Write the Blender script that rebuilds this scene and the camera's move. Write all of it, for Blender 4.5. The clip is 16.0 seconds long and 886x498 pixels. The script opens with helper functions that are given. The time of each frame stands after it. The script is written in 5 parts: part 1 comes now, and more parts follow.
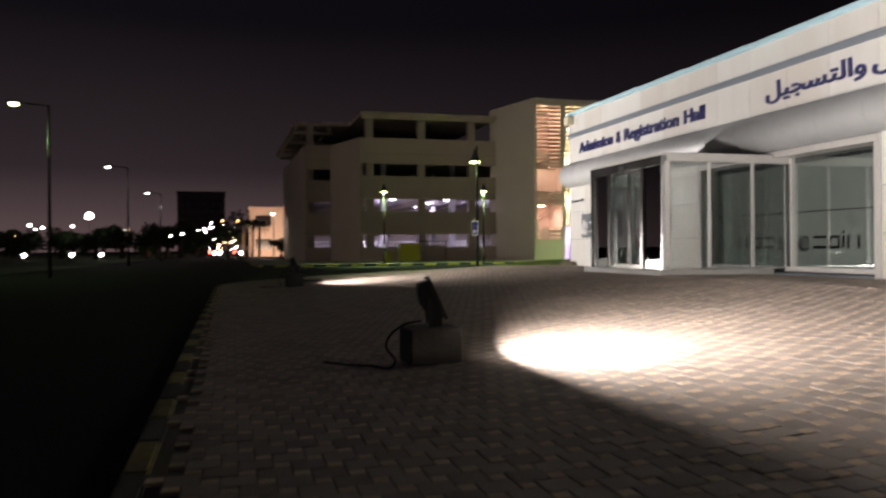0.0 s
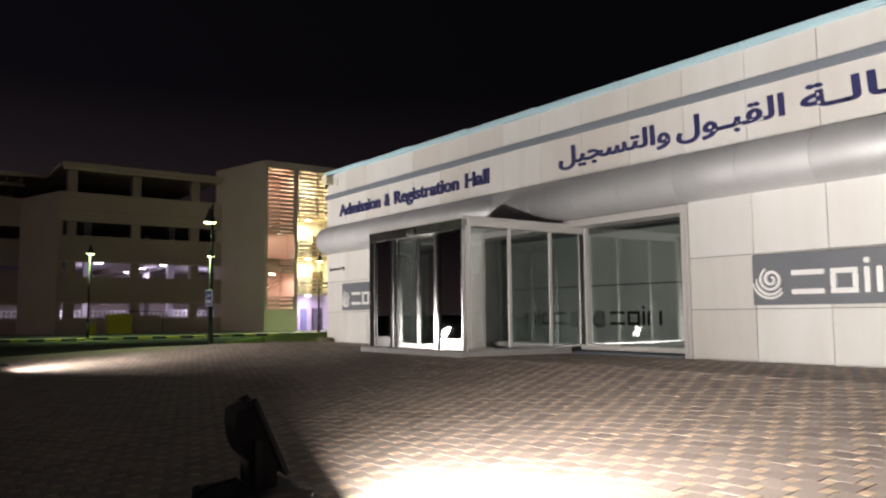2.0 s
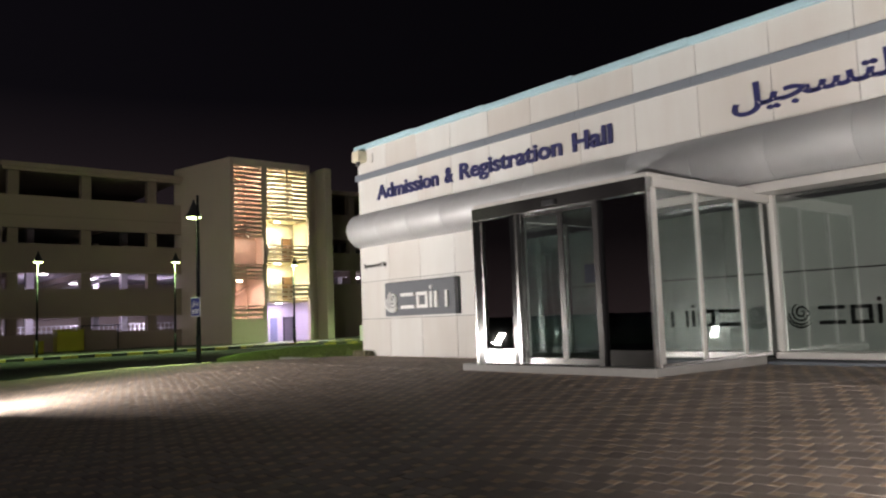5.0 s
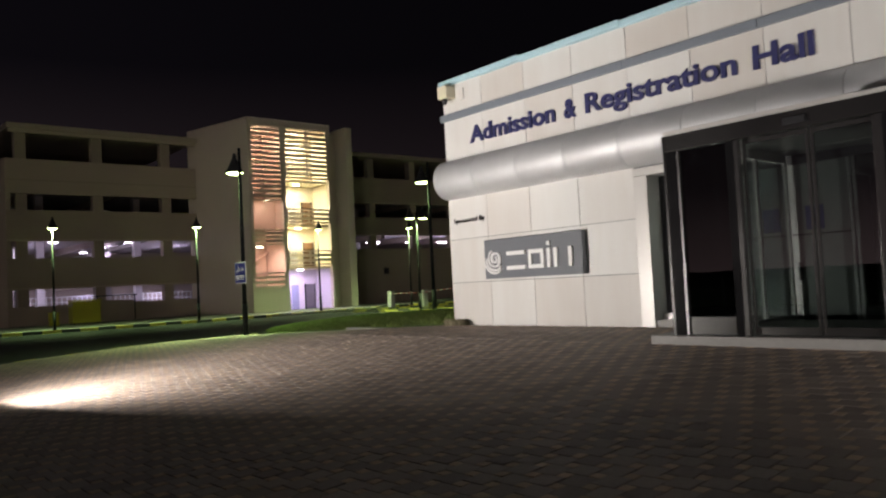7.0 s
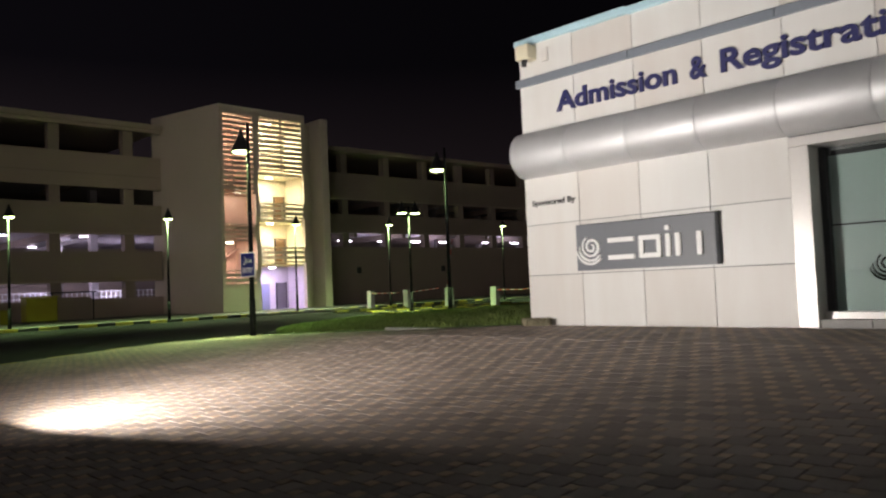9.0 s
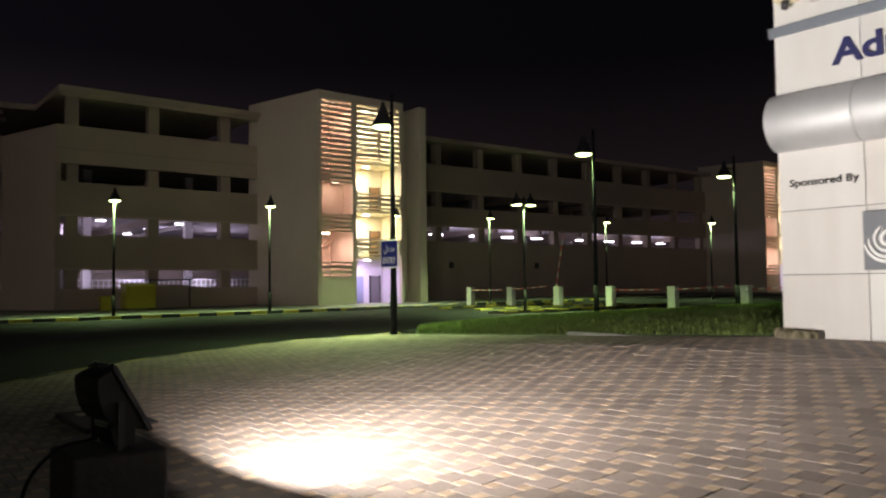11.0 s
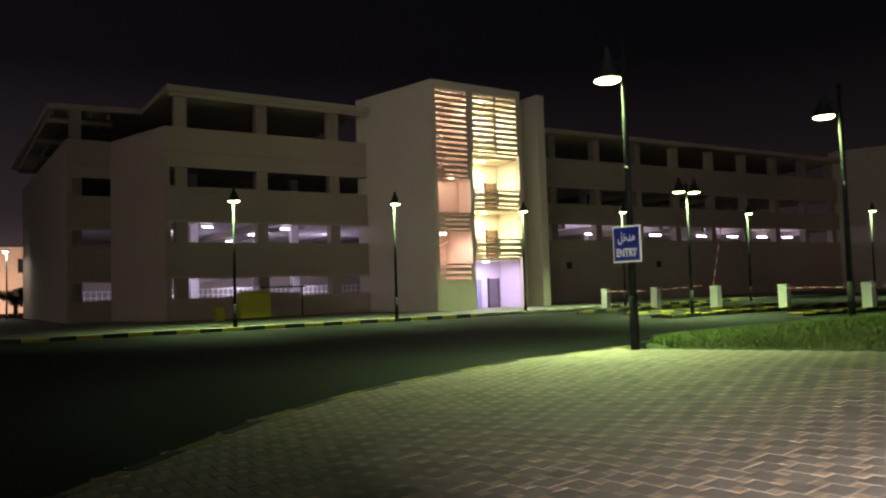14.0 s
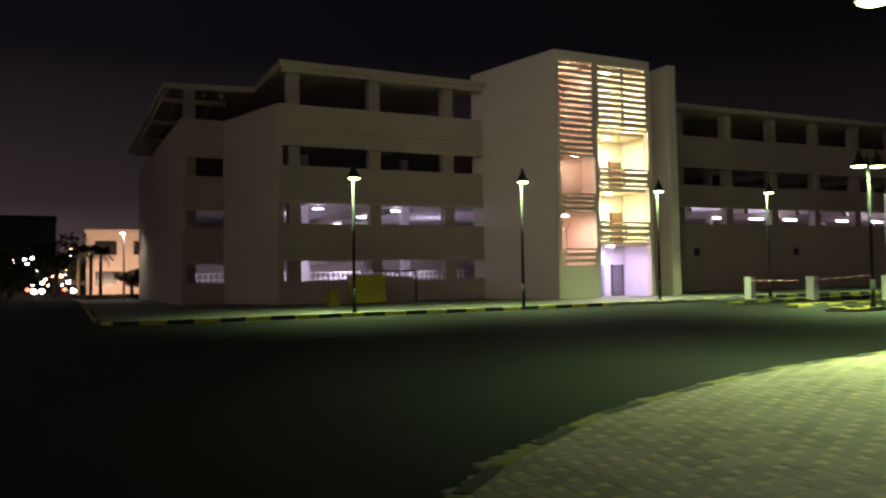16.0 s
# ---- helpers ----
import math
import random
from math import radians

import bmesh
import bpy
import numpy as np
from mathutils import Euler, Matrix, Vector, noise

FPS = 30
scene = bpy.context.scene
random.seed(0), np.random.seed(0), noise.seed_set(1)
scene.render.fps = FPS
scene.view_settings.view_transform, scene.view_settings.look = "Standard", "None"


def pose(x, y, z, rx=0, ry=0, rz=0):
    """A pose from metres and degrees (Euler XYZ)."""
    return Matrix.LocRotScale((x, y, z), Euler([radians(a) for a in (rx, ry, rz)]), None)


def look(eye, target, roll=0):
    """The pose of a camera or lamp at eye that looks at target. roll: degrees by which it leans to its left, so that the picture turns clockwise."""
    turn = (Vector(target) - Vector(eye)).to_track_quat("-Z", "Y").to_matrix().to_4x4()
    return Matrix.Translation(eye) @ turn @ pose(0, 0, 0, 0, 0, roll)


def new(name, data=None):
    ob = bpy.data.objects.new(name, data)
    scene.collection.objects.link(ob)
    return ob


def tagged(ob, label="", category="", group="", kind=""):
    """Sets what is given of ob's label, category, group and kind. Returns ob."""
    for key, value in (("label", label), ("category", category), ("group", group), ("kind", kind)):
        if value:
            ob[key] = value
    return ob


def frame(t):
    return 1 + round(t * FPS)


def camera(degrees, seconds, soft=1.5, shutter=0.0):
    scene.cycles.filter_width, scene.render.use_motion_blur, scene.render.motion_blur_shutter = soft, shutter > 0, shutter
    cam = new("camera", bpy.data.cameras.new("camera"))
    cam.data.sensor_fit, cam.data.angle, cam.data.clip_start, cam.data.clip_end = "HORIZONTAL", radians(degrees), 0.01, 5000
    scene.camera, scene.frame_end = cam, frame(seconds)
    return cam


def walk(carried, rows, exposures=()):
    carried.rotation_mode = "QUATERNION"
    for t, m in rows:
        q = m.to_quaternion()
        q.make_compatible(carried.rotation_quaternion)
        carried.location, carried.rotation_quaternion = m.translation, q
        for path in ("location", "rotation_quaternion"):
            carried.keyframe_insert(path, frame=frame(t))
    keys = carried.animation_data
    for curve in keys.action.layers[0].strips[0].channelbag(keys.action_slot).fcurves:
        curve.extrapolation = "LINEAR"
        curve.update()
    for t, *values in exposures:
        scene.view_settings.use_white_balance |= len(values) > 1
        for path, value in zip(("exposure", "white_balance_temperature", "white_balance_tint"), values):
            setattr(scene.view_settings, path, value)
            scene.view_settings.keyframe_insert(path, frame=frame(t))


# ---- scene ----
cam = camera(60.5, 16.0, soft=2.2, shutter=0.4)
# seconds, x, y, z, yaw, pitch, roll
ROWS = [
    (0.0, -0.120, -0.135, 1.355, -15.478, -0.044, -0.505),
    (0.5, -0.176, 0.694, 1.424, -21.730, 2.284, 0.223),
    (1.0, -0.063, 1.604, 1.385, -27.199, 3.737, 0.429),
    (1.5, -0.012, 2.481, 1.458, -32.803, 4.510, -0.027),
    (2.0, 0.077, 3.335, 1.534, -36.520, 4.936, -0.553),
    (2.5, 0.083, 4.247, 1.552, -38.840, 4.369, -1.222),
    (3.0, 0.170, 5.111, 1.565, -40.575, 4.736, -1.717),
    (3.5, 0.213, 6.079, 1.572, -40.445, 4.912, -2.089),
    (4.0, 0.330, 7.126, 1.561, -40.482, 5.357, -2.034),
    (6.5, 0.464, 11.873, 1.641, -40.807, 4.048, -2.686),
    (7.0, 0.488, 12.864, 1.635, -40.498, 2.660, -2.952),
    (7.5, 0.388, 13.781, 1.585, -41.157, 2.178, -2.916),
    (8.0, 0.413, 14.679, 1.568, -42.328, 2.242, -2.815),
    (8.5, 0.335, 15.637, 1.558, -44.263, 2.597, -2.750),
    (9.0, 0.339, 16.586, 1.544, -44.319, 2.701, -2.337),
    (9.5, 0.394, 17.562, 1.500, -43.079, 2.092, -1.530),
    (10.0, 0.385, 18.498, 1.533, -41.459, 2.523, -1.116),
    (12.5, 0.532, 23.098, 1.590, -37.655, 2.330, -0.824),
    (13.0, 0.514, 24.032, 1.587, -37.093, 3.643, -1.286),
    (13.5, 0.471, 24.983, 1.585, -34.267, 3.749, -1.525),
    (14.0, 0.482, 25.897, 1.589, -33.366, 3.039, -1.837),
    (14.5, 0.507, 26.806, 1.568, -32.889, 2.132, -1.962),
    (15.0, 0.515, 27.650, 1.546, -32.284, 1.394, -1.974),
    (15.5, 0.579, 28.559, 1.558, -29.813, 0.972, -1.690),
    (16.0, 0.620, 29.400, 1.580, -26.300, 2.191, -1.069),
]


def eye_pose(x, y, z, yaw, pitch, roll):
    return pose(x, y, z, 0, 0, yaw) @ pose(0, 0, 0, 90 + pitch, 0, 0) @ pose(0, 0, 0, 0, 0, roll)


walk(cam, [(t, eye_pose(x, y, z, yaw, pitch, roll)) for t, x, y, z, yaw, pitch, roll in ROWS],
     ((0.0, 0.60), (0.7, 0.47), (1.6, 0.25), (3.3, 0.34), (4.1, 0.48), (6.3, 0.32), (7.5, 0.26), (10.0, 0.28), (12.5, 0.34), (14.0, 0.54), (16.0, 0.60)))

# ---- night sky and exposure ----
scene.view_settings.exposure = 0.0
world = bpy.data.worlds.new("night_sky")
scene.world = world
world.use_nodes = True
wn, wl = world.node_tree.nodes, world.node_tree.links
wtc, wsep, wramp = wn.new("ShaderNodeTexCoord"), wn.new("ShaderNodeSeparateXYZ"), wn.new("ShaderNodeValToRGB")
wl.new(wtc.outputs["Generated"], wsep.inputs[0])
wl.new(wsep.outputs["Z"], wramp.inputs[0])
stops = wramp.color_ramp.elements
stops[0].position, stops[0].color = 0.0, (0.072, 0.047, 0.049, 1)
stops[1].position, stops[1].color = 0.75, (0.0019, 0.0017, 0.0026, 1)
for at, colour in ((0.10, (0.0185, 0.0130, 0.0150, 1)), (0.28, (0.0034, 0.0028, 0.0040, 1))):
    e = stops.new(at)
    e.color = colour
wl.new(wramp.outputs[0], wn["Background"].inputs[0])
# the town's glow lies to the west
wside = wn.new("ShaderNodeMapRange")
wside.inputs["From Min"].default_value, wside.inputs["From Max"].default_value = -0.15, 0.75
wside.inputs["To Min"].default_value, wside.inputs["To Max"].default_value = 1.0, 0.45
wl.new(wsep.outputs["X"], wside.inputs[0])
wl.new(wside.outputs[0], wn["Background"].inputs[1])


def lamp(name, kind, m, energy, colour, size=0.3, size_y=0.0, spread=180.0):
    data = bpy.data.lights.new(name, kind)
    data.energy, data.color = energy, colour
    if kind == "AREA":
        data.shape = "RECTANGLE" if size_y else "DISK"
        data.size = size
        if size_y:
            data.size_y = size_y
        data.spread = radians(spread)
    else:
        data.shadow_soft_size = size
    ob = new(name, data)
    ob.matrix_world = m
    return ob


FLOOD_COLOUR = (1.0, 0.925, 0.86)
LAMP_GREEN = (0.66, 1.0, 0.38)
TUBE_VIOLET = (0.80, 0.70, 1.0)
# the two ground floods that light the hall: x, y, aim in degrees from +x, spread, power, lift, tilt
FLOODS = ((1.93, 7.74, -10.0, 163.0, 960.0, 0.0, 24.0), (1.85, 25.38, 7.0, 163.0, 900.0, 0.07, 29.0))


# ---- materials ----
def mat(name, colour, rough=0.6, metal=0.0, vary=0.15, grain=30.0, broad=1.2, bump=0.0, stain=None, coat=0.0, per_piece=0.0, spec=0.5, stretch=(1, 1, 1)):
    """A surface with variation at two scales, fine relief, and, if asked, a tone of its own for each piece."""
    m = bpy.data.materials.new(name)
    m.use_nodes = True
    n, l = m.node_tree.nodes, m.node_tree.links
    b = n["Principled BSDF"]
    b.inputs["Roughness"].default_value, b.inputs["Metallic"].default_value = rough, metal
    b.inputs["Coat Weight"].default_value, b.inputs["Specular IOR Level"].default_value = coat, spec
    tc, mp = n.new("ShaderNodeTexCoord"), n.new("ShaderNodeMapping")
    mp.inputs["Scale"].default_value = stretch
    l.new(tc.outputs["Object"], mp.inputs[0])
    fine, wide = n.new("ShaderNodeTexNoise"), n.new("ShaderNodeTexNoise")
    fine.inputs["Scale"].default_value, fine.inputs["Detail"].default_value = grain, 6
    wide.inputs["Scale"].default_value, wide.inputs["Detail"].default_value = broad, 4
    l.new(mp.outputs[0], fine.inputs["Vector"])
    l.new(mp.outputs[0], wide.inputs["Vector"])
    add = n.new("ShaderNodeMath")
    add.operation = "ADD"
    l.new(fine.outputs["Fac"], add.inputs[0])
    l.new(wide.outputs["Fac"], add.inputs[1])
    last = add.outputs[0]
    if per_piece:
        info, geo, mul, mix = n.new("ShaderNodeObjectInfo"), n.new("ShaderNodeNewGeometry"), n.new("ShaderNodeMath"), n.new("ShaderNodeMath")
        both = n.new("ShaderNodeMath")
        both.operation, mul.operation, mix.operation = "ADD", "MULTIPLY_ADD", "ADD"
        frac = n.new("ShaderNodeMath")
        frac.operation = "FRACT"
        l.new(info.outputs["Random"], both.inputs[0])
        l.new(geo.outputs["Random Per Island"], both.inputs[1])
        l.new(both.outputs[0], frac.inputs[0])
        l.new(frac.outputs[0], mul.inputs[0])
        mul.inputs[1].default_value, mul.inputs[2].default_value = 2 * per_piece, -per_piece
        l.new(last, mix.inputs[0])
        l.new(mul.outputs[0], mix.inputs[1])
        last = mix.outputs[0]
    ramp = n.new("ShaderNodeMapRange")
    ramp.inputs["From Min"].default_value, ramp.inputs["From Max"].default_value = 0.55, 1.45
    ramp.inputs["To Min"].default_value, ramp.inputs["To Max"].default_value = 0.0, 1.0
    l.new(last, ramp.inputs[0])
    mixc = n.new("ShaderNodeMix")
    mixc.data_type = "RGBA"
    low = [c * (1 - vary) for c in colour]
    high = [min(1, c * (1 + vary)) for c in colour]
    if stain:
        low = [c * (1 - 0.5) + s * 0.5 for c, s in zip(low, stain)]
    mixc.inputs[6].default_value, mixc.inputs[7].default_value = (*low, 1), (*high, 1)
    l.new(ramp.outputs[0], mixc.inputs[0])
    l.new(mixc.outputs[2], b.inputs["Base Color"])
    rr = n.new("ShaderNodeMapRange")
    rr.inputs["To Min"].default_value, rr.inputs["To Max"].default_value = max(0.02, rough - 0.08), min(1, rough + 0.08)
    l.new(wide.outputs["Fac"], rr.inputs[0])
    l.new(rr.outputs[0], b.inputs["Roughness"])
    if bump:
        bp = n.new("ShaderNodeBump")
        bp.inputs["Strength"].default_value, bp.inputs["Distance"].default_value = bump, 0.02
        l.new(fine.outputs["Fac"], bp.inputs["Height"])
        l.new(bp.outputs[0], b.inputs["Normal"])
    return m


def glow(name, colour, strength):
    m = bpy.data.materials.new(name)
    m.use_nodes = True
    b = m.node_tree.nodes["Principled BSDF"]
    b.inputs["Base Color"].default_value = (*[0.8 * c for c in colour], 1)
    b.inputs["Emission Color"].default_value = (*colour, 1)
    b.inputs["Emission Strength"].default_value = strength
    return m


def glass(name, tint, rough=0.01, clear=0.5, mirror=0.1):
    """Tinted pane: a clear share that lets light straight through under a mirror-like face."""
    m = bpy.data.materials.new(name)
    m.use_nodes = True
    n, l = m.node_tree.nodes, m.node_tree.links
    n.remove(n["Principled BSDF"])
    out = n["Material Output"]
    tr, gl, fr, mx = n.new("ShaderNodeBsdfTransparent"), n.new("ShaderNodeBsdfGlossy"), n.new("ShaderNodeLayerWeight"), n.new("ShaderNodeMixShader")
    tr.inputs[0].default_value = (*[clear * c for c in tint], 1)
    gl.inputs[0].default_value = (0.9, 0.93, 0.92, 1)
    gl.inputs["Roughness"].default_value = rough
    fr.inputs[0].default_value = 0.5
    po, ml = n.new("ShaderNodeMath"), n.new("ShaderNodeMath")
    po.operation, ml.operation = "POWER", "MULTIPLY_ADD"
    po.inputs[1].default_value, ml.inputs[1].default_value, ml.inputs[2].default_value = 4.0, 0.8, mirror
    l.new(fr.outputs["Facing"], po.inputs[0])
    l.new(po.outputs[0], ml.inputs[0])
    noi, bp = n.new("ShaderNodeTexNoise"), n.new("ShaderNodeBump")
    noi.inputs["Scale"].default_value = 1.3
    bp.inputs["Strength"].default_value, bp.inputs["Distance"].default_value = 0.06, 0.02
    l.new(noi.outputs["Fac"], bp.inputs["Height"])
    l.new(bp.outputs[0], gl.inputs["Normal"])
    l.new(ml.outputs[0], mx.inputs[0])
    l.new(tr.outputs[0], mx.inputs[1])
    l.new(gl.outputs[0], mx.inputs[2])
    l.new(mx.outputs[0], out.inputs[0])
    return m


M = dict(
    asphalt=mat("asphalt", (0.027, 0.028, 0.027), 0.9, vary=0.35, grain=60, broad=0.25, bump=0.5, spec=0.15),
    soil=mat("dry_soil", (0.06, 0.085, 0.04), 0.95, vary=0.4, grain=25, broad=0.2, bump=0.6),
    paver_big=mat("paver_grey", (0.372, 0.308, 0.271), 0.72, vary=0.22, grain=55, broad=1.1, bump=0.3, per_piece=0.36),
    paver_small=mat("paver_buff", (0.60, 0.455, 0.325), 0.72, vary=0.2, grain=55, broad=1.1, bump=0.35, per_piece=0.30),
    bedding=mat("sand_joint", (0.19, 0.165, 0.14), 0.95, vary=0.3, grain=40, bump=0.4),
    walkway=mat("walkway_blocks", (0.20, 0.19, 0.17), 0.8, vary=0.25, grain=7, broad=0.8, bump=0.3),
    kerb_yellow=mat("kerb_yellow_paint", (0.55, 0.44, 0.05), 0.7, vary=0.25, grain=18, broad=2, bump=0.3, stain=(0.2, 0.18, 0.12)),
    kerb_faded=mat("kerb_faded_yellow_paint", (0.34, 0.29, 0.11), 0.8, vary=0.35, grain=18, broad=2, bump=0.4, stain=(0.10, 0.09, 0.07)),
    pole_paint=mat("dull_black_paint", (0.009, 0.009, 0.010), 0.75, vary=0.2, grain=40, spec=0.15),
    kerb_black=mat("kerb_black_paint", (0.030, 0.030, 0.030), 0.7, vary=0.35, grain=18, broad=2, bump=0.3),
    concrete=mat("grey_concrete", (0.30, 0.29, 0.27), 0.85, vary=0.22, grain=22, broad=1.5, bump=0.35, stain=(0.15, 0.14, 0.12)),
    stucco_tower=mat("pale_sand_render", (0.66, 0.585, 0.50), 0.9, vary=0.08, grain=14, broad=0.25, bump=0.2),
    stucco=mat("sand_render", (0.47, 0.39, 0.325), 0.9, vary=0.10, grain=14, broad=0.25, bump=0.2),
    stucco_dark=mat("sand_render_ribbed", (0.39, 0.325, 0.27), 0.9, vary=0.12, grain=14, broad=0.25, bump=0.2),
    soffit=mat("garage_soffit", (0.55, 0.52, 0.52), 0.9, vary=0.12, grain=5, broad=0.4),
    panel=mat("white_composite_panel", (0.70, 0.70, 0.685), 0.42, vary=0.06, grain=2.5, broad=0.5, per_piece=0.40, stretch=(1, 1, 0.18), stain=(0.62, 0.55, 0.49)),
    joint=mat("panel_joint", (0.16, 0.16, 0.165), 0.7),
    tube=mat("silver_cladding", (0.62, 0.625, 0.64), 0.55, metal=0.50, vary=0.07, grain=3, broad=0.8, per_piece=0.2),
    band=mat("slate_band", (0.20, 0.225, 0.265), 0.5, vary=0.1),
    coping=mat("pale_blue_coping", (0.45, 0.66, 0.74), 0.5, vary=0.08),
    navy=mat("navy_letter", (0.028, 0.030, 0.115), 0.45, vary=0.1),
    ink=mat("black_letter", (0.008, 0.008, 0.008), 0.7, vary=0.1, spec=0.1),
    signgrey=mat("sign_grey", (0.155, 0.165, 0.185), 0.45, vary=0.06),
    signwhite=mat("sign_white", (0.82, 0.82, 0.82), 0.4, vary=0.03),
    signblue=mat("sign_blue", (0.014, 0.022, 0.20), 0.4, vary=0.06),
    frame=mat("white_frame", (0.62, 0.60, 0.58), 0.35, metal=0.2, vary=0.05),
    steel=mat("brushed_steel", (0.50, 0.50, 0.50), 0.24, metal=0.95, vary=0.08, grain=60),
    polished=mat("polished_dark_steel", (0.30, 0.30, 0.295), 0.20, metal=0.95, vary=0.08, grain=60),
    black_gloss=mat("black_polished_metal", (0.012, 0.012, 0.013), 0.12, vary=0.2, grain=40),
    brushed_dark=mat("dark_brushed_steel", (0.26, 0.26, 0.255), 0.18, metal=0.95, vary=0.12, grain=60),
    darksteel=mat("dark_metal", (0.06, 0.06, 0.065), 0.35, metal=0.6, vary=0.15),
    blackpaint=mat("black_painted_metal", (0.013, 0.013, 0.014), 0.45, vary=0.2, grain=40),
    rubber=mat("cable_rubber", (0.015, 0.015, 0.015), 0.6),
    # one frosted film in two tones: the flood's light is in the paler colour
    film_flood_lit=mat("frosted_film_flood_lit", (0.62, 0.72, 0.70), 0.35, vary=0.05, coat=1.0),
    film_grey=mat("frosted_film_grey", (0.33, 0.34, 0.325), 0.30, vary=0.07, coat=1.0),
    step_stone=mat("pale_step_stone", (0.38, 0.37, 0.355), 0.6, vary=0.12, grain=20, broad=1.5, bump=0.2),
    plinth=mat("blue_grey_plinth", (0.20, 0.22, 0.26), 0.6, vary=0.1),
    unlit_room=mat("unlit_interior", (0.06, 0.06, 0.06), 0.8),
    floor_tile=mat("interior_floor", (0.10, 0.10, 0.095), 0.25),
    dry_grass=mat("dry_grass", (0.26, 0.23, 0.15), 0.85, vary=0.3, per_piece=0.3),
    dark_concrete=mat("dark_stained_concrete", (0.085, 0.080, 0.074), 0.85, vary=0.3, grain=22, broad=2.5, bump=0.4),
    grass=mat("lawn_grass", (0.105, 0.145, 0.030), 0.8, vary=0.4, grain=40, broad=1.5, per_piece=0.3),
    leaf=mat("dark_foliage", (0.045, 0.075, 0.028), 0.75, vary=0.4, per_piece=0.3),
    bark=mat("bark", (0.12, 0.09, 0.065), 0.9, vary=0.3, bump=0.6),
    yellow_bin=mat("yellow_plastic", (0.42, 0.38, 0.03), 0.5, vary=0.12),
    cream=mat("cream_plaster", (0.72, 0.66, 0.50), 0.8, vary=0.06),
    salmon=mat("salmon_plaster", (0.66, 0.50, 0.42), 0.8, vary=0.08),
    lilac=mat("pale_plaster", (0.70, 0.66, 0.72), 0.8, vary=0.05),
    brown_door=mat("brown_door", (0.23, 0.13, 0.06), 0.5, vary=0.12),
    blue_door=mat("blue_grey_door", (0.30, 0.33, 0.48), 0.5, vary=0.1),
    pale_door=mat("pale_grey_door", (0.48, 0.47, 0.42), 0.5, vary=0.1),
    grey_door=mat("grey_lift_door", (0.22, 0.21, 0.23), 0.35, metal=0.5, vary=0.1),
    red=mat("red_paint", (0.45, 0.03, 0.02), 0.5, vary=0.1),
    white=mat("white_paint", (0.75, 0.75, 0.72), 0.6, vary=0.08),
    far_wall=mat("orange_lit_wall", (0.55, 0.44, 0.38), 0.9, vary=0.12, grain=2, broad=0.1),
    far_dark=mat("distant_dark_wall", (0.07, 0.062, 0.062), 0.9, vary=0.2, grain=1, broad=0.1),
    pane_side=glass("mirrored_glass", (0.95, 1.0, 0.99), 0.006, 0.66, 0.40),
    pane_clear=glass("clear_glass", (0.97, 1.0, 0.99), 0.006, 0.90, 0.10),
    pane_dark=glass("tinted_glass", (0.95, 1.0, 0.99), 0.010, 0.85, 0.16),
    pane_black=glass("black_glass", (0.55, 0.60, 0.65), 0.012, 0.14, 0.17),
    lens_flood=glow("flood_lens", (1.0, 0.95, 0.88), 14.0),
    lens_green=glow("street_lamp_lens", (0.82, 1.0, 0.42), 9.0),
    lens_white=glow("white_lamp_lens", (1.0, 0.98, 0.92), 9.0),
    tube_violet=glow("violet_tube", (0.90, 0.80, 1.0), 7.0),
    tube_warm=glow("warm_fitting", (1.0, 0.86, 0.62), 10.0),
    dot_white=glow("far_lamp_white", (1.0, 0.93, 0.84), 16.0),
    dot_orange=glow("far_lamp_orange", (1.0, 0.52, 0.18), 11.0),
    dot_red=glow("far_lamp_red", (1.0, 0.10, 0.06), 7.0),
    lit_louvre=glow("lit_louvre_window", (0.95, 0.86, 0.70), 0.35),
    lit_orange=glow("orange_lit_window", (1.0, 0.45, 0.12), 0.8),
    blind=mat("window_dark", (0.02, 0.02, 0.022), 0.25, vary=0.2),
)


# ---- mesh helpers ----
def box(bm, x0, x1, y0, y1, z0, z1, m=None, bevel=0.0):
    v = [bm.verts.new((x, y, z)) for z in (z0, z1) for y in (y0, y1) for x in (x0, x1)]
    made = [bm.faces.new([v[i] for i in f]) for f in ((0, 2, 3, 1), (4, 5, 7, 6), (0, 1, 5, 4), (1, 3, 7, 5), (3, 2, 6, 7), (2, 0, 4, 6))]
    if bevel:
        edges = list({e for f in made for e in f.edges})
        got = bmesh.ops.bevel(bm, geom=edges, offset=bevel, segments=2, affect="EDGES", profile=0.5)
        v = list({w for f in got["faces"] for w in f.verts} | {w for w in v if w.is_valid})
    if m is not None:
        bmesh.ops.transform(bm, matrix=m, verts=[w for w in v if w.is_valid])
    return bm


def prism(bm, outline, z0, z1):
    """An upright prism over a counter-clockwise outline; z0 and z1 may be functions of x, y."""
    low = z0 if callable(z0) else (lambda x, y: z0)
    high = z1 if callable(z1) else (lambda x, y: z1)
    a = [bm.verts.new((x, y, low(x, y))) for x, y in outline]
    b = [bm.verts.new((x, y, high(x, y))) for x, y in outline]
    bm.faces.new(b)
    bm.faces.new(list(reversed(a)))
    for i in range(len(outline)):
        j = (i + 1) % len(outline)
        bm.faces.new((a[i], a[j], b[j], b[i]))
    return bm


